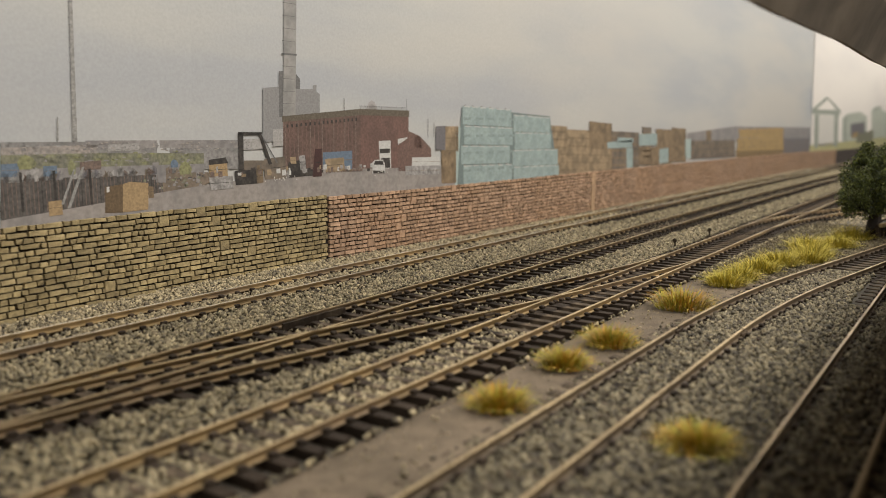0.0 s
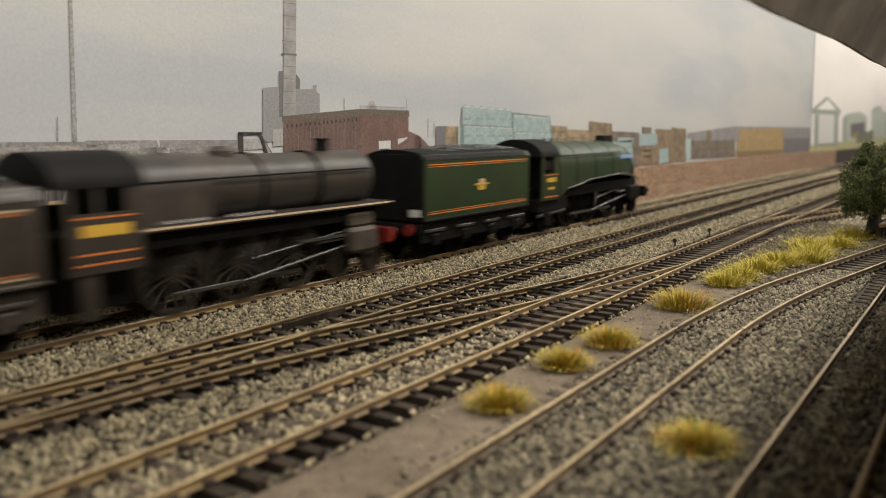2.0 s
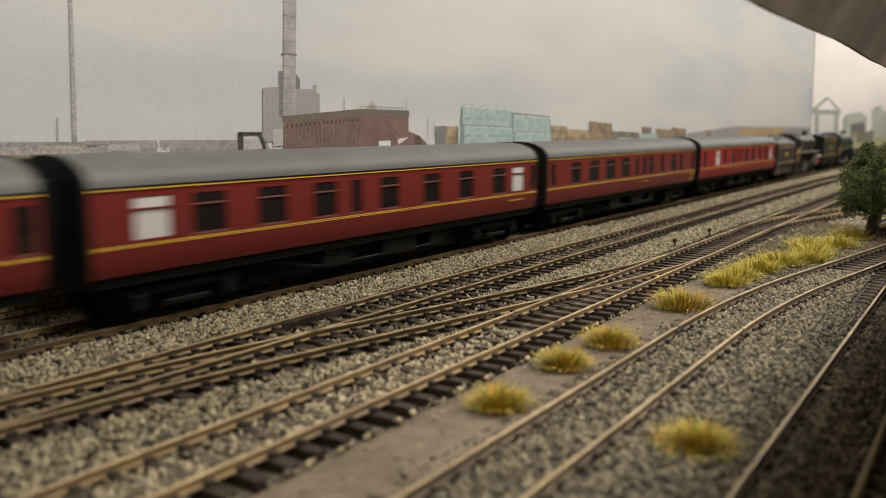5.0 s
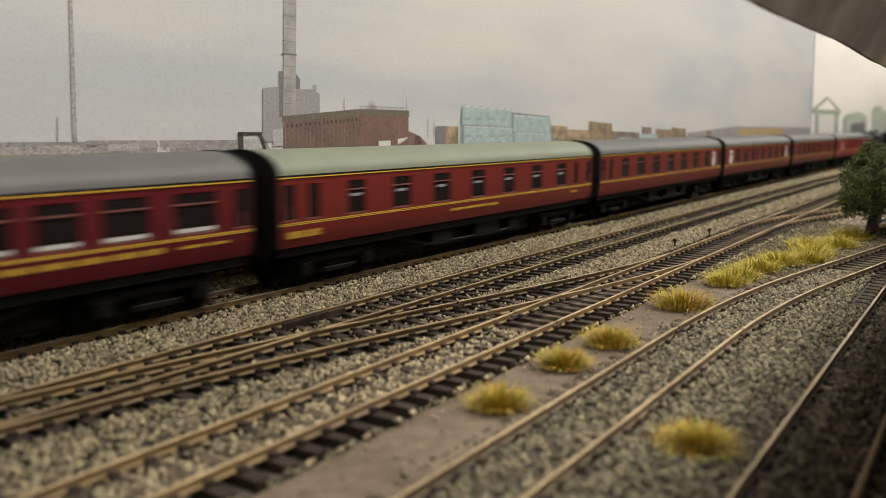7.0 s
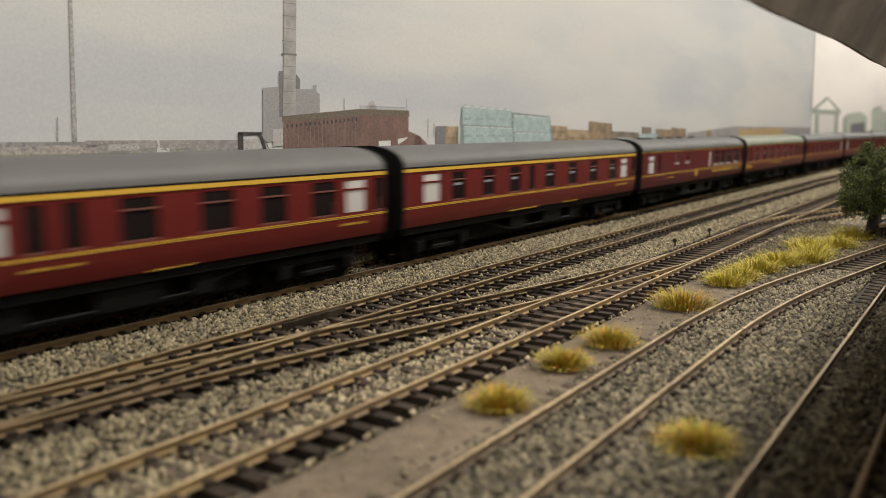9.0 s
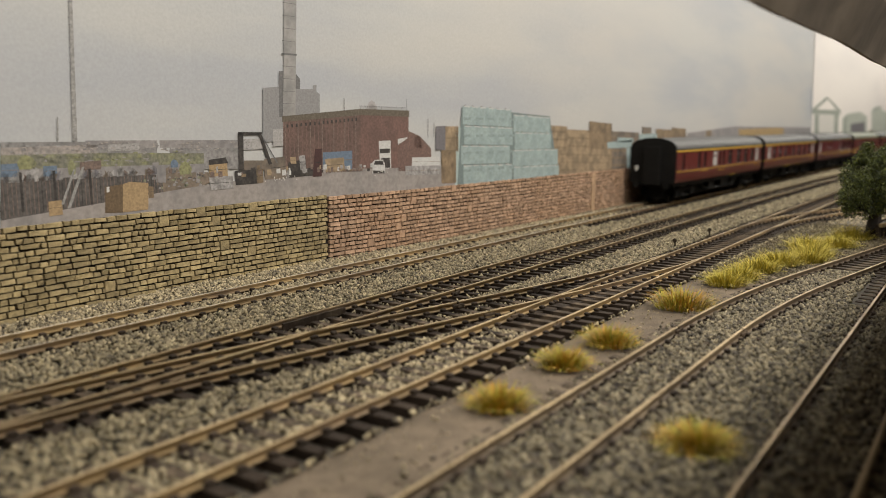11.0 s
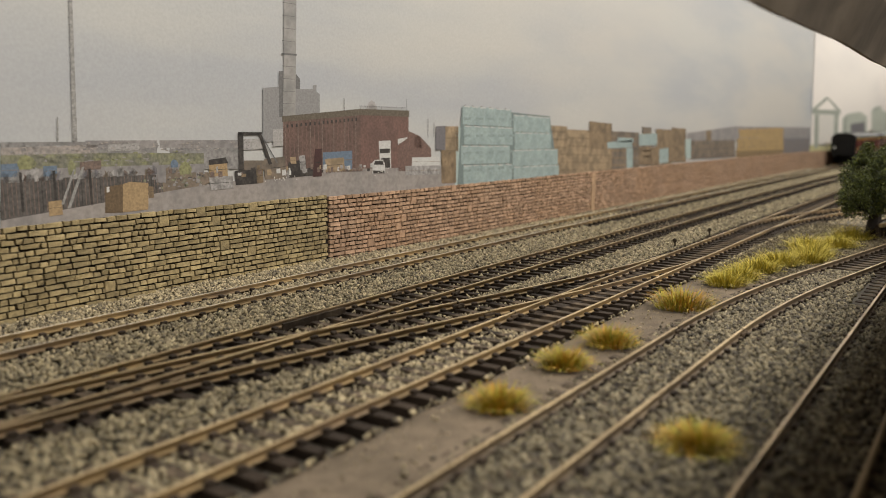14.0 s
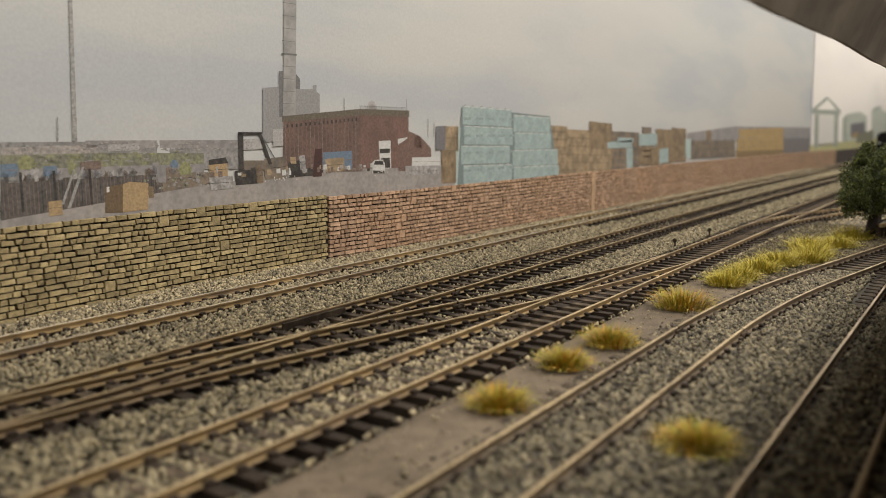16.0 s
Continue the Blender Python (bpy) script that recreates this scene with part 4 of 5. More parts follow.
for x, z, w, h, m in ((130.0, 44.2, 6.5, 4.2, LIME_PRINT), (147.0, 41.8, 3.0, 4.4, LIME_PRINT), (188.4, 42.4, 3.6, 2.9, BLUE_PRINT), (192.0, 39.6, 6.0, 4.6, LIME_PRINT), (134.0, 42.4, 3.2, 2.4, TOWN_WHITE)):
    blot("yard_patch", m, 7, x, z, w, h)
for i in range(60):
    x = rng.uniform(176, 203)
    blot("bank_weed", rng.choice((DULL_GREEN, GREY_BROWN, DARK_FENCE, HAZE_HILL)), 6, x, rng.uniform(34.6, 39.4), rng.uniform(0.6, 2.2), rng.uniform(0.4, 1.0))
for i in range(150):
    x = rng.uniform(126, 224)
    blot("far_tree", rng.choice((HAZE_HILL, TOWN_PINK, SMOKE_PRINT, HAZE_BLUE)), 6, x, rng.uniform(48.6, 52.2), rng.uniform(0.4, 1.6), rng.uniform(0.25, 0.6))
for i in range(40):
    x = rng.uniform(206, 300)
    z = 36.5 + rng.uniform(0, 2.5) + max(0, (250 - x)) * 0.03
    w, h = rng.uniform(0.7, 2.4), rng.uniform(0.6, 2.6)
    printed("clutter", rng.choice((DARK_PRINT, TAN_DARK, PACK_GREY, BROWN_PRINT, TAN_PRINT, WHITE_PRINT)), 14, (x, z + h), (x + w, z + h * 1.05), (x + w, z), (x, z))
for i in range(26):
    cx = rng.choice((238.0, 246.0, 306.0))
    x, z = cx + rng.gauss(0, 3.0), 33.8 + rng.uniform(0, 2.4)
    printed("glue_spot", CREAM_LIGHT, 15, (x, z + 0.5), (x + 0.25, z + 0.7), (x + 0.5, z + 0.2), (x + 0.2, z))
for i in range(9):
    x = 292.0 + i * 3.7
    printed("roof_rail", DUCT_GREY, 5, (x, 67.4), (x + 0.16, 67.4), (x + 0.16, 65.4), (x, 65.4))
printed("roof_rail", DUCT_GREY, 5, (291, 67.4), (325, 67.2), (325, 67.0), (291, 67.2))
for x, h in ((325.5, 71.5), (281, 70.5), (343, 62.0), (348, 60.0)):
    printed("lamp_mast", DUCT_GREY, 5, (x, h), (x + 0.3, h), (x + 0.3, 52.0), (x, 52.0))
for i in range(70):
    x, z = rng.uniform(128, 226), rng.uniform(48.6, 51.8)
    w, h = rng.uniform(0.5, 1.7), rng.uniform(0.3, 0.7)
    printed("house", rng.choice((TOWN_WHITE, TOWN_PINK, HAZE_BLUE, HAZE_HILL, TOWN_PINK)), 5, (x, z + h), (x + w, z + h), (x + w, z), (x, z))
for i in range(44):
    x = 123.5 + i * 1.4
    printed("fence_post", BROWN_PRINT if i % 5 else DARK_PRINT, 6, (x, 41.0 - 0.02 * i), (x + 0.25, 41.0 - 0.02 * i), (x + 0.3, 29.5 + 0.08 * i), (x + 0.05, 29.5 + 0.08 * i))
for x in (130.4, 141.6, 154.5):
    printed("gate_post", DARK_PRINT, 7, (x, 43.4), (x + 0.9, 43.4), (x + 0.9, 31.0), (x, 31.0))
for x0, x1, z0, z1 in ((374, 425, 69.2, 68.0), (375, 427, 58.4, 57.2), (373, 424, 47.4, 46.4), (375, 427, 36.4, 35.4), (428, 473, 65.1, 63.9), (430, 475, 54.4, 53.7), (427, 485, 43.7, 43.2), (429, 488, 33.6, 32.6)):
    for k in range(6):
        a, b = x0 + (x1 - x0) * (k + rng.uniform(0, 0.2)) / 6, x0 + (x1 - x0) * (k + rng.uniform(0.7, 1.0)) / 6
        za, zb = z0 + (z1 - z0) * k / 6, z0 + (z1 - z0) * (k + 1) / 6
        printed("pack_edge", WHITE_PRINT, 12, (a, za), (b, zb), (b, zb - 0.5), (a, za - 0.5))
        printed("pack_batten", GREY_BROWN, 11, (a, za + 0.55), (a + 1.5, za + 0.55), (a + 1.5, za + 0.05), (a, za + 0.05))
for i in range(17):
    x = 246.0 + i * 2.65
    printed("warehouse_vent", DARK_PRINT, 10, (x, 58.6 + 0.2 * i), (x + 1.0, 58.6 + 0.2 * i), (x + 1.0, 57.2 + 0.2 * i), (x, 57.2 + 0.2 * i))
for i in range(4):
    for k in range(5):
        x, z = 375.0 + 12.0 * k, 63.0 - 9.6 * i
        printed("pack_lettering", TEAL_DULL, 12, (x, z), (x + 7.0, z), (x + 7.0, z - 1.4), (x, z - 1.4))


# ---- the train ----
MAT_BRIGHT = material("bright_crimson", (0.205, 0.0105, 0.0125), 0.36, 0.0, 0.05, 60, 0.02, 400)
MAT_MAROON = material("maroon_paint", (0.100, 0.0105, 0.0095), 0.34, 0.0, 0.06, 60, 0.02, 400)
MAT_MAROON_BROWN = material("brownish_maroon_paint", (0.116, 0.0128, 0.0108), 0.36, 0.0, 0.06, 60, 0.02, 400)
MAT_MAROON_DARK = material("dark_maroon_paint", (0.080, 0.0062, 0.0098), 0.34, 0.0, 0.06, 60, 0.02, 400)
MAT_ROOF = material("grey_roof", (0.072, 0.070, 0.067), 0.6, 0.0, 0.08, 40, 0.05, 300, second=(0.062, 0.060, 0.058))
MAT_ROOF_GREEN = material("green_grey_roof", (0.135, 0.145, 0.105), 0.6, 0.0, 0.08, 40, 0.05, 300)
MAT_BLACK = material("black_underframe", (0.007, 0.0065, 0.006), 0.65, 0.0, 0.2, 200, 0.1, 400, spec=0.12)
MAT_METAL = material("oily_steel", (0.075, 0.07, 0.065), 0.4, 0.5, 0.2, 200, 0.1, 400)
MAT_GLASS = material("dark_coach_glass", (0.012, 0.009, 0.009), 0.16, 0.0, 0.1, 50, 0.0, 400, spec=0.18)
MAT_FROST = material("frosted_glass", (0.44, 0.43, 0.41), 0.4, 0.0, 0.04, 80, 0.0, 400)
MAT_HEADREST = material("headrest_linen", (0.20, 0.205, 0.23), 0.8, 0.0, 0.05, 80, 0.0, 400)
MAT_BAR = material("window_bar", (0.15, 0.060, 0.052), 0.4, 0.1, 0.05, 80, 0.0, 400)
MAT_YELLOW = material("yellow_lining", (0.48, 0.29, 0.035), 0.5, 0.0, 0.05, 80, 0.0, 400)
MAT_ORANGE = material("orange_lining", (0.55, 0.17, 0.035), 0.5, 0.0, 0.05, 80, 0.0, 400)
MAT_GREEN = material("brunswick_green", (0.0125, 0.0285, 0.0058), 0.5, 0.0, 0.3, 25, 0.02, 400, second=(0.016, 0.022, 0.007), second_scale=30)
MAT_BUFFER = material("red_buffer_beam", (0.19, 0.016, 0.010), 0.5, 0.0, 0.1, 100, 0.05, 400)
MAT_SOOT = material("weathered_black", (0.027, 0.022, 0.018), 0.42, 0.0, 0.25, 120, 0.1, 500, second=(0.038, 0.030, 0.023), second_scale=40)
MAT_RUSTY = material("brown_weathering", (0.085, 0.066, 0.046), 0.65, 0.0, 0.3, 150, 0.2, 500, second=(0.045, 0.035, 0.026))
MAT_CREAM = material("cream_lining", (0.50, 0.36, 0.22), 0.5, 0.0, 0.05, 80, 0.0, 400)
MAT_COAL = material("coal", (0.012, 0.012, 0.012), 0.4, 0.0, 0.4, 300, 0.8, 500)
MAT_PALE = material("pale_plate", (0.55, 0.55, 0.52), 0.5, 0.0, 0.05, 80, 0.0, 400)
MAT_BLUE = material("pale_blue_plate", (0.20, 0.30, 0.52), 0.4, 0.0, 0.05, 80, 0.0, 400)

V = 298.5
TRAIN, WHEELS = [], []


def wheel_shape(r, spokes, y0=8.2):
    s = Shape()
    for side in (-1, 1):
        y = side * y0
        n = 28
        ring = lambda rad, yy: [(rad * math.cos(t), yy, rad * math.sin(t)) for t in (2 * math.pi * i / n for i in range(n))]
        s.loft([ring(r, y - 0.9), ring(r, y + 0.9), ring(r * 0.86, y + 0.9), ring(r * 0.86, y - 0.9), ring(r, y - 0.9)], 0, caps=False)
        s.loft([ring(r + 0.7, y - side * 1.2), ring(r + 0.7, y - side * 0.8)], 0)if spokes == 0 else s.loft([ring(r + 0.6, y - side * 1.1), ring(r + 0.6, y - side * 0.8), ring(r * .9, y - side * 0.8), ring(r * .9, y - side * 1.1), ring(r + 0.6, y - side * 1.1)], 0, caps=False)
        s.tube((0, y - 1.1, 0), (0, y + 1.1, 0), r * 0.2, n=10)
        for k in range(spokes):
            t = 2 * math.pi * k / spokes
            s.tube((r * 0.15 * math.cos(t), y, r * 0.15 * math.sin(t)), (r * 0.9 * math.cos(t), y, r * 0.9 * math.sin(t)), 0.5, 0.4, 5)
        if spokes:
            s.box(-r * 0.55, r * 0.2, y - 0.7, y + 0.7, r * 0.55, r * 0.86)
    s.tube((0, -y0, 0), (0, y0, 0), 1.2, n=8)
    return s


def wheelset(parent, x, r, spokes, mat, keyed):
    o = part("wheelset", wheel_shape(r, spokes), mat, parent)
    o.matrix_basis = pose(x * MM, 0, r * MM)
    if keyed:
        WHEELS.append((o, x, r))
    return o


def side_lining(parent, mat, x0, x1, z0, z1, y, w=0.35, name="lining"):
    """A rectangle of thin lining on both sides."""
    for sy in (-1, 1):
        s = Shape()
        ya, yb = sorted((sy * (y - 0.1), sy * (y + 0.06)))
        s.box(x0, x1, ya, yb, z0, z0 + w)
        s.box(x0, x1, ya, yb, z1 - w, z1)
        part(name, s, mat, parent)


def emblem(parent, x, z, y, k=1.0):
    for sy in (-1, 1):
        ya, yb = sorted((sy * (y - 0.05), sy * (y + 0.10)))
        yc, yd = sorted((sy * (y + 0.0), sy * (y + 0.16)))
        s = Shape().box(x - 5.6 * k, x + 5.6 * k, ya, yb, z - 0.4 * k, z + 0.5 * k)
        s.box(x - 2.6 * k, x + 2.6 * k, ya, yb, z - 2.6 * k, z - 0.2 * k, chamfer=0)
        o = part("emblem", s, MAT_YELLOW, parent, "yellow and red heraldic emblem")
        part("emblem_shield", Shape().box(x - 2.0 * k, x + 2.0 * k, yc, yd, z + 0.1 * k, z + 2.4 * k), MAT_CREAM, o)


BODY_SIDE = ((16.4, 16.9), (19.0, 17.6), (22.0, 17.95), (25.6, 18.0))


def coach(k, label, paint, roof_mat, windows, first=False, plates=(), end_lights=True):
    th = thing("coach", label, "railway coach", "coaches of the train")
    L = 125.8
    body = Shape()
    ring = lambda x: [(x, w, z) for z, w in BODY_SIDE] + [(x, -w, z) for z, w in reversed(BODY_SIDE)]
    body.loft([ring(-L), ring(L)])
    body.box(-L, L, -17.7, 17.7, 38.2, 41.2)
    edges = [-L]
    for w in sorted(windows):
        edges += [w[0], w[1]]
    edges.append(L)
    for sy in (-1, 1):
        ya, yb = sorted((sy * 16.7, sy * 17.9))
        for a, b in zip(edges[::2], edges[1::2]):
            if b - a > 0.05:
                body.box(a, b, ya, yb, 25.6, 38.2)
    part("body", body, paint, th, smooth=True)
    # Solid black core stands in for the unlit inside behind the panes.
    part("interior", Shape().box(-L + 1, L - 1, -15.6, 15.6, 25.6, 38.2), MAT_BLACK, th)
    for w in windows:
        for sy in (-1, 1):
            ya, yb = sorted((sy * 16.9, sy * 17.45))
            frosted = w[2] in ("white", "kitchen")
            pane = part("window", Shape().box(w[0], w[1], ya, yb, 26.0, 38.0), MAT_FROST if frosted else MAT_GLASS, th,
                        "white frosted window" if frosted else "")
            yc, yd = sorted((sy * 17.45, sy * 17.98))
            fr = Shape().box(w[0], w[1], yc, yd, 25.6, 26.2)
            if w[2] in ("wide", "white", "table"):
                fr.box(w[0], w[1], yc, yd, 34.6, 35.1)
            if w[2] == "kitchen":
                fr.box(w[0], w[1], yc, yd, 26.2, 30.6).box(w[0], w[1], yc, yd, 32.6, 33.1)
                for x in steps(w[0], w[1], 2.4)[1:-1]:
                    fr.box(x - 0.2, x + 0.2, yc, yd, 33.1, 38.0)
            part("window_bar", fr, paint if frosted else MAT_BAR, pane)
            ye, yf = sorted((sy * 17.45, sy * 17.56))
            if w[2] == "table":
                part("tablecloth", Shape().box(w[0] + 0.8, w[1] - 0.8, ye, yf, 26.4, 27.6), MAT_FROST, pane, "white tablecloth behind the glass")
            if w[2] == "wide" and k in (4, 6):
                m = (w[0] + w[1]) / 2
                part("headrest_cover", Shape().box(m - 2.8, m + 2.8, ye, yf, 32.2, 33.3), MAT_HEADREST, pane, "pale headrest cover behind the glass")
    for sy in (-1, 1):
        ya, yb = sorted((sy * 17.6, sy * 18.1))
        part("waist_line", Shape().box(-L, L, ya, yb, 24.75, 25.1).box(-L, L, ya, yb, 24.2, 24.5), MAT_YELLOW, th, "thin double yellow waist line")
        part("cantrail_line", Shape().box(-L, L, ya, yb, 40.4 if not first else 39.4, 40.8), MAT_YELLOW, th)
        for a, b, z0, z1 in plates:
            yc, yd = sorted((sy * 17.7, sy * 18.12))
            row = Shape()
            zc, zh = (z0 + z1) / 2, (z1 - z0) * 0.46
            for i, x in enumerate(steps(a, b, 1.5)[:-1]):
                if i % 7 != 6:
                    row.box(x, x + 0.95, yc, yd, zc - zh, zc + zh)
            part("lettering_bar", row, MAT_YELLOW, th)
        for x in (-122, -96, 96, 122):
            part("grab_rail", Shape().box(x - 0.2, x + 0.2, *sorted((sy * 17.8, sy * 18.3)), 25.8, 31.0), MAT_BAR, th)
    roof = Shape()
    prof = [(17.95 * math.cos(a), 41.2 + 8.6 * math.sin(a) ** 0.9 if math.sin(a) > 0 else 41.2) for a in (math.pi * i / 20 for i in range(21))]
    roof.loft([[(x, y, z) for y, z in prof] for x in (-L - 0.3, L + 0.3)])
    part("roof", roof, roof_mat, th, smooth=True)
    for ya in (-18.2, 17.7):
        part("gutter", Shape().box(-L, L, ya, ya + 0.5, 41.0, 41.5), MAT_BLACK, th)
    if k == 5:
        for sy in (-1, 1):
            crest = Shape().tube((-9, sy * 17.6, 21.6), (-9, sy * 18.05, 21.6), 2.5, 2.5, 20)
            part("crest", crest, MAT_YELLOW, th, "round yellow and red crest")
        for x, w in ((-88, 13), (-58, 4), (-36, 5), (-14, 4), (16, 4)):
            part("roof_vent", Shape().box(x - w, x + w, -6.0, -2.5, 47.5, 50.4, chamfer=0.5), MAT_BLACK, th)
    for e in (-1, 1):
        x0, x1 = sorted((e * L, e * (L + 0.5)))
        part("end_wall", Shape().loft([[(x, y, z) for y, z in [(-17.4, 16.2), (-18.1, 24), (-18.1, 40)] + [(-18.2 * math.cos(a), 41.2 + 8.9 * math.sin(a) ** 0.9) for a in (math.pi * i / 16 for i in range(1, 16))] + [(18.1, 40), (18.1, 24), (17.4, 16.2)]] for x in (x0 - 0.4, x1 + 0.4)]), MAT_BLACK, th)
        g = Shape()
        for i in range(3):
            xa, xb = sorted((e * (L + 0.5 + i * 1.1), e * (L + 1.3 + i * 1.1)))
            g.box(xa, xb, -6.5, 6.5, 14.5, 43.5, chamfer=0.3)
        part("gangway", g, MAT_BLACK, th)
        for sy in (-1, 1):
            bf = Shape()
            bf.tube((e * L, sy * 11.5, 14.2), (e * (L + 2.2), sy * 11.5, 14.2), 0.9, n=10)
            bf.tube((e * (L + 2.2), sy * 11.5, 14.2), (e * (L + 2.6), sy * 11.5, 14.2), 2.4, n=12)
            part("buffer", bf, MAT_BLACK, th)
        if end_lights:
            part("tail_lamp", Shape().box(*sorted((e * (L + 0.5), e * (L + 1.6))), 11.2, 13.6, 25.0, 29.0, chamfer=0.3), MAT_PALE, th, "white tail lamp")
    for ya in (-15.8, 14.8):
        part("solebar", Shape().box(-L + 1, L - 1, ya, ya + 1.0, 13.2, 16.4), MAT_BLACK, th)
    part("floor_pan", Shape().box(-L + 1, L - 1, -13, 13, 14.0, 16.4), MAT_BLACK, th)
    # Solid black block added under the floor so the underside reads as shadow.
    part("underframe_gear", Shape().box(-64, 64, -9.0, 9.0, 3.6, 14.0, chamfer=1.0), MAT_BLACK, th)
    for x, w in ((-24, 16), (14, 22), (40, 9)):
        for sy in (-1, 1):
            part("battery_box", Shape().box(x - w / 2, x + w / 2, *sorted((sy * 9.5, sy * 14.6)), 6.0, 13.8, chamfer=0.4), MAT_BLACK, th)
    for sy in (-1, 1):
        part("truss", Shape().tube((-62, sy * 13.8, 13.5), (-34, sy * 13.8, 7.0), 0.6, n=6).tube((-34, sy * 13.8, 7.0), (34, sy * 13.8, 7.0), 0.6, n=6).tube((34, sy * 13.8, 7.0), (62, sy * 13.8, 13.5), 0.6, n=6), MAT_BLACK, th)
    for bx in (-92, 92):
        # The last box in each bogie is black fill for the under-coach shadow.
        bg = part("bogie", Shape().box(bx - 22, bx + 22, -13.2, -11.6, 8.6, 11.4, chamfer=0.4).box(bx - 22, bx + 22, 11.6, 13.2, 8.6, 11.4, chamfer=0.4).box(bx - 5, bx + 5, -12, 12, 6, 12).box(bx - 23, bx + 23, -6.6, 6.6, 3.4, 13.6), MAT_BLACK, th)
        for wx in (bx - 17, bx + 17):
            o = part("wheelset", WHEEL_COACH, MAT_BLACK, bg)
            o.matrix_basis = pose(wx * MM, 0, 7 * MM)
            for sy in (-1, 1):
                part("axlebox", Shape().box(wx - 2.4, wx + 2.4, *sorted((sy * 12.2, sy * 14.4)), 4.6, 9.6, chamfer=0.5), MAT_BLACK, bg)
        for sy in (-1, 1):
            part("spring", Shape().box(bx - 8, bx + 8, *sorted((sy * 12.8, sy * 14.2)), 4.6, 6.4, chamfer=0.3), MAT_BLACK, bg)
    TRAIN.append((th, -132.0 - 264 * k, 92.0))
    return th


WHEEL_COACH = wheel_shape(7.0, 0)


def wins(kind, *pairs):
    return [(a, b, kind) for a, b in pairs]


coach(0, "bright red brake coach with grey roof and white windows", MAT_BRIGHT, MAT_ROOF,
      wins("white", (-83, -71), (101, 111.5)) + wins("plain", (-61, -54), (-20.5, -14.5), (-9.5, -3), (119, 125), (-116, -110)) + wins("wide", (-36, -26.5), (6, 18), (30, 42), (55.5, 67.5), (80.5, 92.5)),
      plates=((-20, -8, 21.0, 21.8), (98, 112, 21.4, 22.2)))
coach(1, "dull maroon corridor coach with plain grey roof", MAT_MAROON_BROWN, MAT_ROOF,
      wins("wide", (-97, -84), (-72, -58.5), (-48, -34), (-23.5, -10), (24, 33), (70, 80)) + wins("plain", (-122, -116), (0, 5.5), (13.5, 19.5), (48, 54), (88, 94), (117, 123)),
      plates=((10, 24, 21.2, 22.0), (112, 124, 21.6, 22.3), (110, 124, 17.6, 18.1)))
coach(2, "maroon corridor coach with a white end window", MAT_MAROON_BROWN, MAT_ROOF,
      wins("white", (-112, -100), (101, 112)) + wins("wide", (-92, -79), (-66, -53), (-40, -28), (-3, 9), (26, 38), (53, 65), (82, 94)) + wins("plain", (-20, -14), (119, 125)), plates=((98, 112, 21.4, 22.2),))
coach(3, "maroon open coach with grey roof and wide windows", MAT_MAROON_BROWN, MAT_ROOF,
      wins("white", (101, 111)) + wins("wide", (-92, -80), (-66, -52), (-37, -23), (-7, 6), (22, 35), (51, 64), (80, 92)) + wins("plain", (-124, -118), (-112, -106), (118, 124)))
coach(4, "maroon coach with a greenish grey roof", MAT_MAROON_BROWN, MAT_ROOF_GREEN,
      wins("wide", (-91, -81), (-64, -52), (-36, -23), (-6, 6), (23, 34), (51.5, 63), (80, 92)) + wins("plain", (-124, -118), (-112, -106), (102, 107), (118, 124)),
      plates=((-22, 18, 21.0, 22.2), (-122, -106, 19.6, 22.2), (98, 106, 21.4, 22.4)))
coach(5, "dark maroon restaurant coach with yellow nameplate bars", MAT_MAROON_DARK, MAT_ROOF,
      wins("white", (-113, -102), (23, 29)) + wins("plain", (-95, -90), (119, 125)) + wins("kitchen", (-60, -50), (-36, -26)) + wins("table", (37, 49), (54, 67), (73, 88), (96, 112)),
      plates=((34, 92, 21.2, 23.0), (98, 116, 21.6, 22.6), (-76, -62, 21.4, 22.0)))
coach(6, "maroon first class coach with a broad yellow cantrail stripe", MAT_MAROON, MAT_ROOF,
      wins("white", (-112, -100), (101.5, 112)) + wins("wide", (-91, -80), (-65, -54.5), (-40, -29), (-2, 9), (26, 37), (54, 65), (82.5, 93.5)) + wins("plain", (-20, -14), (119, 125)),
      first=True, plates=((94, 112, 21.4, 22.4), (-40, -10, 16.5, 17.0), (20, 40, 16.5, 17.0)))
coach(7, "maroon first class brake coach ending the train", MAT_MAROON, MAT_ROOF,
      wins("white", (-34, -22), (103, 114)) + wins("plain", (-74.5, -67.5), (-59, -52.5), (-17.5, -11.5), (-7, -1), (119, 125), (-112, -106)) + wins("wide", (9.5, 22), (37, 50), (61, 73), (85, 97.5)),
      first=True, plates=((-18, -2, 21.4, 22.2), (100, 114, 21.4, 22.4), (18, 34, 16.5, 17.0), (-64, -50, 23.0, 23.8)))


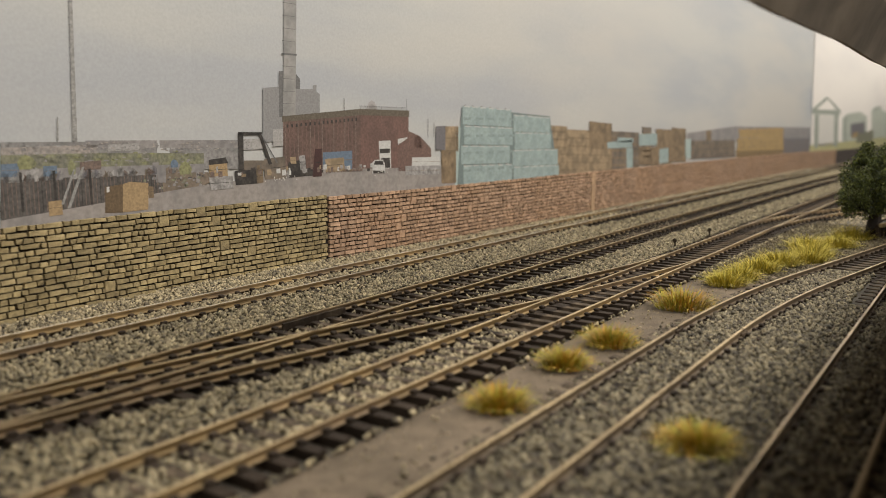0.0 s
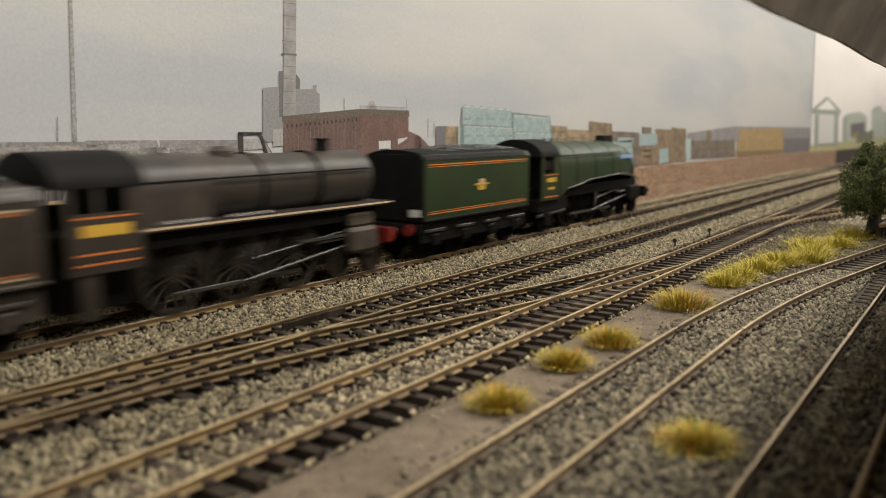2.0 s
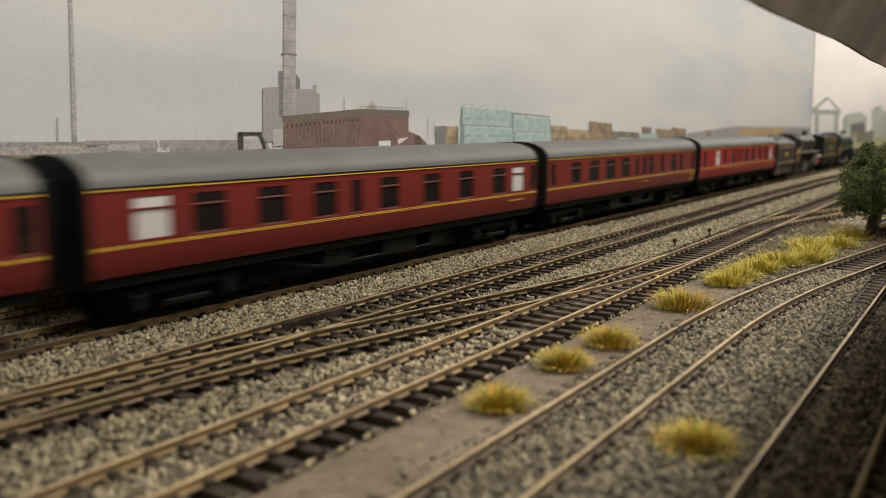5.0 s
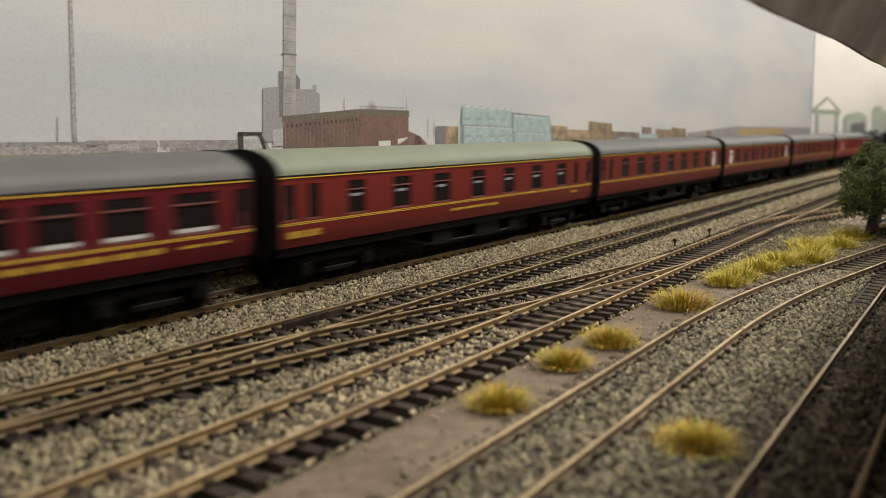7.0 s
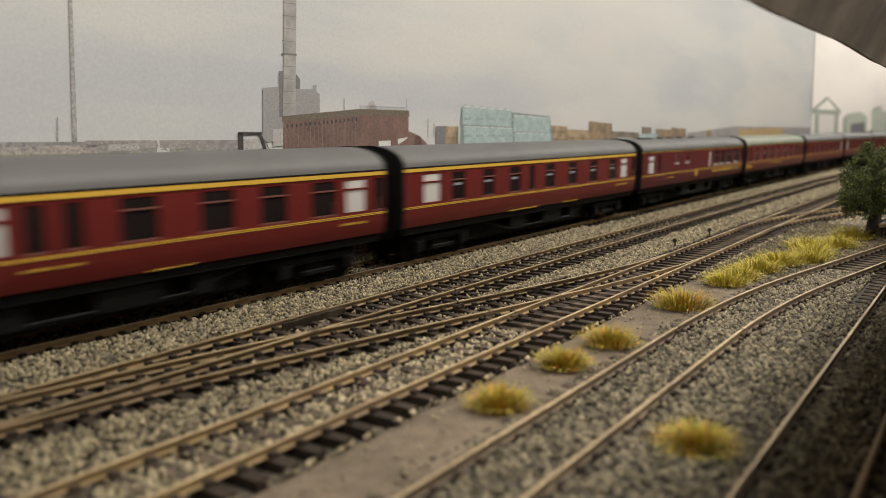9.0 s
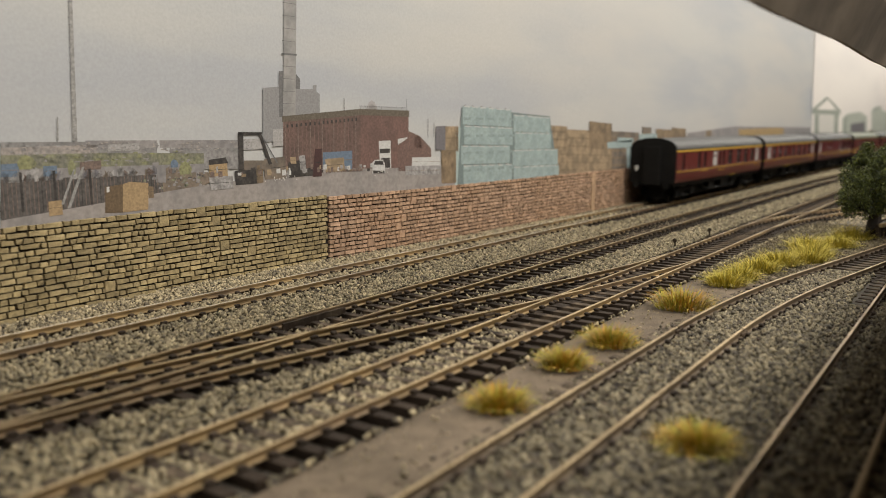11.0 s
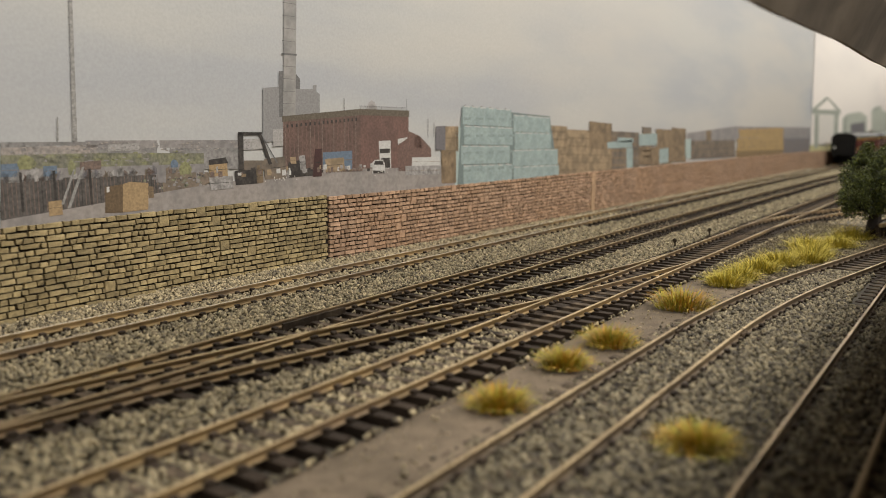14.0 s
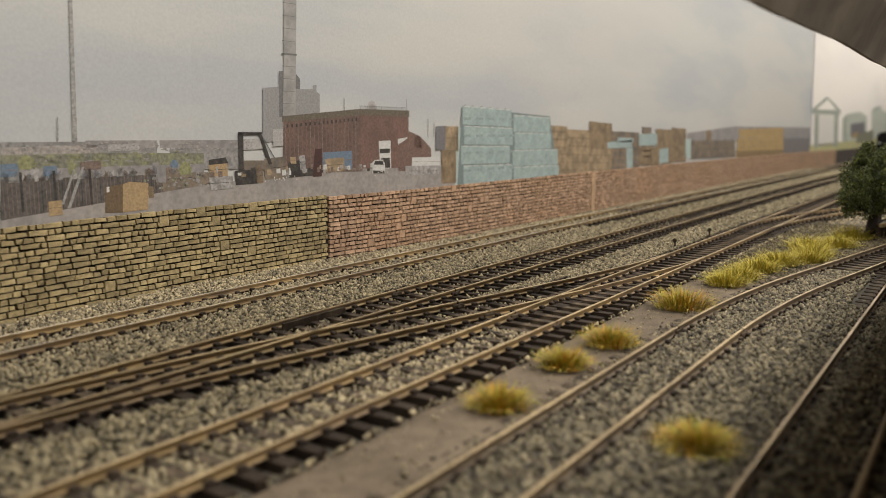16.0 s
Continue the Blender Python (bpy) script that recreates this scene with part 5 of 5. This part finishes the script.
def tender(label, at, half, paint, lining, beam_mat, body_top, flare_top, panel):
    th = thing("tender", label, "locomotive tender", "tenders of the train")
    b = Shape()
    sec = [(-16.4, 18.4), (-16.4, body_top), (-14.6, flare_top), (14.6, flare_top), (16.4, body_top), (16.4, 18.4)]
    b.loft([[(x, y, z) for y, z in sec] for x in (-half + 0.8, half - 0.8)])
    part("tank", b, [paint], th)
    part("rear_plate", Shape().loft([[(x, y * 0.99, z) for y, z in sec] for x in (-half, -half + 0.8)]), MAT_BLACK, th)
    part("front_plate", Shape().loft([[(x, y * 0.99, z) for y, z in sec] for x in (half - 0.8, half)]), MAT_BLACK, th)
    top = Shape()
    arc = [(16.55 * math.cos(a), body_top - 0.2 + (flare_top + 2.2 - body_top) * math.sin(a) ** 0.8) for a in (math.pi * i / 12 for i in range(13))]
    part("top_casing", top.loft([[(x, y, z) for y, z in arc] for x in (-half + 1, half - 4)]), MAT_BLACK if paint is MAT_GREEN else paint, th, smooth=True)
    coal = Shape()
    rr = random.Random(int(at))
    full = 2.0 if paint is MAT_GREEN else 6.5
    x0, x1 = -half * 0.55, half * 0.86
    heap = lambda x, y: flare_top + 0.8 + full * max(0.0, math.sin(math.pi * min(1.0, max(0.0, (x - x0) / (x1 - x0) * 0.92 + 0.04)))) ** 0.5 * (1 - (y / 13.5) ** 2)
    coal.loft([[(x, y, heap(x, y) - 0.6) for y in steps(-12.5, 12.5, 2.5)] + [(x, 12.5, flare_top - 1), (x, -12.5, flare_top - 1)] for x in steps(x0, x1, 4)])
    for _ in range(420):
        x, y, s = rr.uniform(x0, x1), rr.uniform(-11.5, 11.5), rr.uniform(0.6, 1.5)
        z = heap(x, y) - 0.3
        coal.box(x - s, x + s, y - s * 0.9, y + s * 0.8, z - s, z + s * rr.uniform(0.4, 0.9), chamfer=s * 0.5)
    part("coal", coal, MAT_COAL, th)
    side_lining(th, lining, -half + 4, half - 4, panel[0], panel[1], 16.4, 0.42)
    side_lining(th, MAT_ORANGE, -half + 4.6, half - 4.6, panel[0] + 1.0, panel[1] - 1.0, 16.4, 0.25, "inner_lining")
    emblem(th, 0, (panel[0] + panel[1]) / 2 + 0.2, 16.4, 1.05)
    part("frame", Shape().box(-half + 1, half - 1, -14.6, -13.4, 8.0, 16.6).box(-half + 1, half - 1, 13.4, 14.6, 8.0, 16.6).box(-half + 1, half - 1, -13, 13, 12, 18.4), beam_mat, th)
    part("footplate", Shape().box(-half, half, -16.8, 16.8, 17.2, 18.4, chamfer=0.3), beam_mat, th)
    for i in range(4):
        x = -half + 11 + i * (2 * half - 22) / 3
        wheelset(th, x, 8.6, 0, MAT_BLACK, False)
        for sy in (-1, 1):
            part("axlebox", Shape().box(x - 2.6, x + 2.6, *sorted((sy * 14.0, sy * 16.2)), 6.4, 11.6, chamfer=0.5), beam_mat, th)
            part("leaf_spring", Shape().box(x - 7, x + 7, *sorted((sy * 14.2, sy * 15.6)), 12.4, 13.8, chamfer=0.3), MAT_METAL if beam_mat is MAT_BLACK else MAT_RUSTY, th)
    part("buffer_beam", Shape().box(-half - 1.4, -half, -15.5, 15.5, 12.2, 16.4, chamfer=0.2), MAT_BLACK, th)
    for sy in (-1, 1):
        bf = Shape()
        bf.tube((-half - 1.4, sy * 11.5, 14.2), (-half - 4.0, sy * 11.5, 14.2), 1.1, n=10).tube((-half - 4.0, sy * 11.5, 14.2), (-half - 4.5, sy * 11.5, 14.2), 2.6, n=14)
        part("buffer", bf, MAT_BUFFER, th)
    if paint is MAT_GREEN:
        part("lamp_plate", Shape().box(-half - 0.5, -half, -14.5, -8.5, 19.5, 22.6), MAT_PALE, th, "white lettered plate")
    lad = Shape()
    for y in (-9, -5, 5, 9):
        lad.box(-half - 0.7, -half - 0.2, y - 0.25, y + 0.25, 18.4, flare_top)
    part("ladder", lad, MAT_BLACK, th)
    TRAIN.append((th, at, half * 0.7))
    return th


tender("green tender with orange lining, emblem and coal load", 306.5, 46.5, MAT_GREEN, MAT_ORANGE, MAT_BLACK, 43.8, 46.0, (20.4, 42.0))
tender("weathered black tender with cream lining and coal load", 52.0, 43.0, MAT_SOOT, MAT_CREAM, MAT_RUSTY, 39.4, 42.6, (19.6, 37.2))


def arc_section(half, shoulder, top, low, n=16):
    """Upright sides up to the shoulder, then a rounded top."""
    pts = [(-half, low), (-half, shoulder)]
    pts += [(-half * math.cos(math.pi * i / n), shoulder + (top - shoulder) * math.sin(math.pi * i / n)) for i in range(1, n)]
    return pts + [(half, shoulder), (half, low)]


def lerp_table(table, x):
    for (x0, v0), (x1, v1) in zip(table, table[1:]):
        if x <= x1:
            return v0 + (v1 - v0) * smooth01((x - x0) / (x1 - x0)) if x > x0 else v0
    return table[-1][1]


def buffers_front(th, x, mat):
    for sy in (-1, 1):
        bf = Shape()
        bf.tube((x, sy * 11.5, 14.2), (x + 3.0, sy * 11.5, 14.2), 1.2, n=10).tube((x + 3.0, sy * 11.5, 14.2), (x + 3.6, sy * 11.5, 14.2), 2.6, n=14)
        part("buffer", bf, mat, th)


def rods(th, xs, r, mat):
    for sy in (-1, 1):
        y = sy * 10.4
        part("coupling_rod", Shape().box(xs[0], xs[-1], *sorted((y - 0.4, y + 0.4)), r - 6.6, r - 5.2, chamfer=0.2), mat, th)
        part("connecting_rod", Shape().tube((xs[1], y + sy * 1.2, r - 5.6), (xs[-1] + 26, y + sy * 1.2, r + 0.5), 0.5, 0.45, 6), mat, th)
        part("valve_gear", Shape().tube((xs[1] + 4, y + sy * 1.6, r + 1.5), (xs[-1] + 22, y + sy * 1.6, r + 6.0), 0.35, 0.35, 6).tube((xs[1] + 2, y + sy * 1.8, r - 3), (xs[1] + 6, y + sy * 1.8, r + 6.5), 0.6, n=6)
             .tube((xs[-1] + 8, y + sy * 1.6, r + 3.0), (xs[-1] + 26, y + sy * 1.6, r + 3.4), 0.6, n=6), mat, th)


def streamliner():
    th = thing("locomotive", "green streamlined steam locomotive with black front and wheels", "locomotive", "locomotives of the train")
    low = ((-80, 18.5), (-60, 18.5), (-44, 23.5), (-10, 27.0), (28, 28.0), (50, 26.0), (64, 21.0), (74, 13.0), (80, 10.5))
    top = ((-80, 49.6), (-20, 49.6), (36, 49.0), (50, 46.5), (62, 39.5), (72, 29.0), (78, 19.5), (80, 15.0))

    def casing(x0, x1, grow=0.0, d=3.0):
        rings = []
        for x in steps(x0, x1, d):
            t = lerp_table(top, x)
            half = (15.6 if x < 30 else 15.6 - 0.0042 * (x - 30) ** 2) + grow
            lo = min(lerp_table(low, x), t - 4)
            sh = max(lo + 1, min(36.0, t - 9))
            rings.append([(x, y, z) for y, z in arc_section(half, sh, t + grow, lo - grow)])
        return Shape().loft(rings)
    part("boiler_casing", casing(-60, 50), MAT_GREEN, th, smooth=True)
    part("nose", casing(50, 80, -0.1, 2.0), MAT_BLACK, th, "black wedge-shaped nose", smooth=True)
    for x in (-58, -36, -10, 16, 44):
        part("boiler_band", casing(x - 0.5, x + 0.5, 0.12), MAT_BLACK, th)
    for sy in (-1, 1):
        side = Shape()
        ya, yb = sorted((sy * 15.0, sy * 16.0))
        side.box(-80, -60, ya, yb, 18.4, 33.0).box(-80, -77, ya, yb, 33, 42.5).box(-66, -60, ya, yb, 33, 42.5)
        part("cab_side", side, MAT_GREEN, th)
    # Black block in place of the unshown, unlit inside of the cab.
    part("cab_inside", Shape().box(-70, -60, -14.8, 14.8, 18.4, 42), MAT_BLACK, th)
    part("cab_roof", Shape().loft([[(x, y, z) for y, z in arc_section(16.2, 42.4, 51.2, 42.0)] for x in (-81.5, -59.5)]), MAT_BLACK, th, smooth=True)
    for sy in (-1, 1):
        ya, yb = sorted((sy * 15.9, sy * 16.12))
        part("number_bar", Shape().box(-74, -63.5, ya, yb, 28.2, 30.6).box(-72, -65.5, ya, yb, 24.2, 25.6), MAT_YELLOW, th)
        part("cab_lining", Shape().box(-76, -61, ya, yb, 32.0, 32.4).box(-76, -61, ya, yb, 20.0, 20.6), MAT_ORANGE, th)
        part("nameplate", Shape().box(28, 47, *sorted((sy * 14.4, sy * 15.85)), 38.0, 40.2), MAT_BLUE, th, "pale blue nameplate")
        part("handrail", Shape().tube((-58, sy * 15.2, 42.0), (30, sy * 15.2, 42.4), 0.35, n=6), MAT_BLACK, th)
        bead = Shape()
        xs = steps(-46, 58, 4)
        for a, b in zip(xs, xs[1:]):
            bead.tube((a, sy * 15.9, lerp_table(low, a) + 0.5), (b, sy * 15.9, lerp_table(low, b) + 0.5), 0.38, n=6)
        part("beading", bead, MAT_METAL, th, "bright running plate edge")
        part("cab_window_glint", Shape().box(-76, -68, *sorted((sy * 15.2, sy * 15.5)), 35.0, 40.0), MAT_GLASS, th)
    part("frames", Shape().box(-78, 70, -7, 7, 6, 24).box(-80, -46, -14.5, 14.5, 12.5, 18.5), MAT_BLACK, th)
    part("skirt", Shape().box(-60, 62, -13, 13, 18.5, 24), MAT_BLACK, th)
    xs = (-34, -5, 24)
    for x in xs:
        wheelset(th, x, 13.2, 18, MAT_BLACK, True)
    for x in (48, 68):
        wheelset(th, x, 6.4, 0, MAT_BLACK, False)
    wheelset(th, -64, 7.2, 0, MAT_BLACK, False)
    rods(th, xs, 13.2, MAT_METAL)
    for sy in (-1, 1):
        part("cylinder", Shape().box(48, 66, *sorted((sy * 8.5, sy * 15.0)), 10, 19.5, chamfer=1.2), MAT_BLACK, th)
        part("steps", Shape().box(-74, -68, *sorted((sy * 13.5, sy * 15.8)), 4.5, 12, chamfer=0.3), MAT_BLACK, th)
        part("firebox_pipe", Shape().tube((-80, sy * 13.6, 10), (-48, sy * 13.6, 11.5), 1.0, n=8), MAT_METAL, th)
    part("chimney", Shape().loft([[(x, y, z) for x, y in ((29, -3.0), (43, -3.0), (44.5, 0), (43, 3.0), (29, 3.0), (27.5, 0))] for z in (47.0, 52.6)]), MAT_BLACK, th)
    part("safety_valves", Shape().tube((-44, -2, 49), (-44, -2, 51.4), 1.0, n=8).tube((-44, 2, 49), (-44, 2, 51.4), 1.0, n=8), MAT_METAL, th)
    part("buffer_beam", Shape().box(76, 80.5, -14.5, 14.5, 10.5, 17.5, chamfer=0.6), MAT_BLACK, th)
    buffers_front(th, 80.5, MAT_BLACK)
    TRAIN.append((th, 448.0, 55.0))


def mixed_traffic():
    th = thing("locomotive", "weathered black six-coupled steam locomotive", "locomotive", "locomotives of the train")
    cyl = lambda x0, x1, r, z, n=28: Shape().tube((x0, 0, z), (x1, 0, z), r, r, n)
    part("boiler", Shape().tube((-44, 0, 37.4), (38, 0, 37.8), 11.4, 10.6, 32), MAT_SOOT, th, smooth=True)
    part("firebox", Shape().loft([[(x, y, z) for y, z in arc_section(12.2, 38.0, 49.4, 24.0)] for x in (-44, -16)]), MAT_SOOT, th, smooth=True)
    part("smokebox", cyl(36, 65, 11.0, 37.8), MAT_SOOT, th, smooth=True)
    part("smokebox_door", Shape().tube((65, 0, 37.8), (67.5, 0, 37.8), 10.0, 6.0, 28), MAT_BLACK, th, smooth=True)
    for x in (-16, 8, 36):
        part("boiler_band", cyl(x - 0.4, x + 0.4, 11.6, 37.6), MAT_BLACK, th)
    part("chimney", Shape().tube((47, 0, 47.0), (47, 0, 52.6), 2.8, 2.6, 16).tube((47, 0, 52.6), (47, 0, 53.4), 3.2, 3.2, 16), MAT_BLACK, th)
    part("dome", Shape().tube((-2, 0, 46.5), (-2, 0, 49.8), 4.6, 4.4, 20).tube((-2, 0, 49.8), (-2, 0, 51.4), 4.4, 2.4, 20), MAT_SOOT, th, smooth=True)
    part("safety_valves", Shape().tube((-26, 0, 48.6), (-26, 0, 51.4), 1.6, 1.4, 10), MAT_METAL, th)
    part("running_plate", Shape().box(-44, 71, -16.0, 16.0, 27.2, 28.6, chamfer=0.3), MAT_SOOT, th)
    part("frames", Shape().box(-66, 70, -7, 7, 6, 28).box(-44, 66, -12.5, 12.5, 22, 27), MAT_BLACK, th)
    for sy in (-1, 1):
        side = Shape()
        ya, yb = sorted((sy * 15.2, sy * 16.2))
        side.box(-67, -44, ya, yb, 18.0, 34.5).box(-67, -65, ya, yb, 34.5, 42).box(-49, -44, ya, yb, 34.5, 42).box(-58.5, -57, ya, yb, 34.5, 42)
        part("cab_side", side, MAT_SOOT, th)
        yc, yd = sorted((sy * 16.1, sy * 16.3))
        part("number_bar", Shape().box(-63, -48, yc, yd, 28.2, 31.4), MAT_YELLOW, th)
        part("cab_lining", Shape().box(-65, -46, yc, yd, 20.4, 20.9).box(-65, -46, yc, yd, 23.2, 23.7).box(-65, -46, yc, yd, 33.2, 33.6), MAT_ORANGE, th)
        part("plate_lining", Shape().box(-44, 71, *sorted((sy * 15.9, sy * 16.1)), 27.9, 28.5), MAT_CREAM, th)
        part("handrail", Shape().tube((-42, sy * 11.8, 41.5), (62, sy * 11.2, 41.8), 0.35, n=6), MAT_BLACK, th)
        part("cylinder", Shape().box(47, 63, *sorted((sy * 9, sy * 15.6)), 9.5, 19.5, chamfer=1.4).box(48, 62, *sorted((sy * 9.5, sy * 14.0)), 19.5, 25.0, chamfer=1.0), MAT_RUSTY, th, "brown weathered cylinder")
        part("slide_bar", Shape().box(22, 47, *sorted((sy * 10.5, sy * 13)), 16.5, 17.4), MAT_METAL, th)
        part("splasher", Shape().box(-38, -18, *sorted((sy * 12, sy * 15)), 27, 30.0, chamfer=0.8).box(-12, 8, *sorted((sy * 12, sy * 15)), 27, 30.0, chamfer=0.8), MAT_SOOT, th)
        part("steps", Shape().box(-64, -58, *sorted((sy * 13.5, sy * 15.8)), 5, 18, chamfer=0.3), MAT_SOOT, th)
    part("cab_front", Shape().box(-46, -44, -15.2, 15.2, 18, 42), MAT_BLACK, th)
    part("cab_roof", Shape().loft([[(x, y, z) for y, z in arc_section(16.4, 42.0, 51.0, 41.4)] for x in (-70, -43)]), MAT_BLACK, th, smooth=True)
    xs = (-29, -3, 23)
    for x in xs:
        wheelset(th, x, 12.4, 16, MAT_SOOT, True)
    for x in (47, 66):
        wheelset(th, x, 6.4, 0, MAT_SOOT, False)
    rods(th, xs, 12.4, MAT_METAL)
    part("buffer_beam", Shape().box(70, 72, -15.5, 15.5, 11.5, 17.5, chamfer=0.3), MAT_BUFFER, th, "red buffer beam")
    buffers_front(th, 72, MAT_BUFFER)
    TRAIN.append((th, 168.0, 48.0))


streamliner()
mixed_traffic()

# ---- masonry last ----
lay_courses(wall_stone, "stone", MAT_STONE, MAT_STONE_J, -20, STONE_END, 27.2, 116, "tan wall stones beyond the near stretch", 7)
lay_courses(wall_brick, "brick", MAT_BRICK, MAT_BRICK_J, STONE_END + 0.3, 1500, 26.4, 269, "pinkish brown wall bricks beyond the near stretch", 8)


# ---- movement ----
def run(t):
    """How far the leading coach's front end has come along the line at t seconds, in millimetres."""
    return 130 + (t - 2.4) * (V if t > 2.4 else 290.0) - 9.0 * max(0.0, t - 11.0) ** 2


def on_line(rear, front):
    p, q = (rear, y_a(rear)), (front, y_a(front))
    return pose((p[0] + q[0]) / 2 * MM, (p[1] + q[1]) / 2 * MM, 0, 0, 0, math.degrees(math.atan2(q[1] - p[1], q[0] - p[0])))


def motions():
    for th, offset, half in TRAIN:
        walk(th, [(i * 0.4, on_line(run(i * 0.4) + offset - half, run(i * 0.4) + offset + half)) for i in range(41)])
    for o, x, r in WHEELS:
        rows = []
        for i in range(481):
            t = i / 30
            rows.append((t, pose(x * MM, 0, r * MM, 0, math.degrees(run(t) / r), 0)))
        walk(o, rows)


motions()
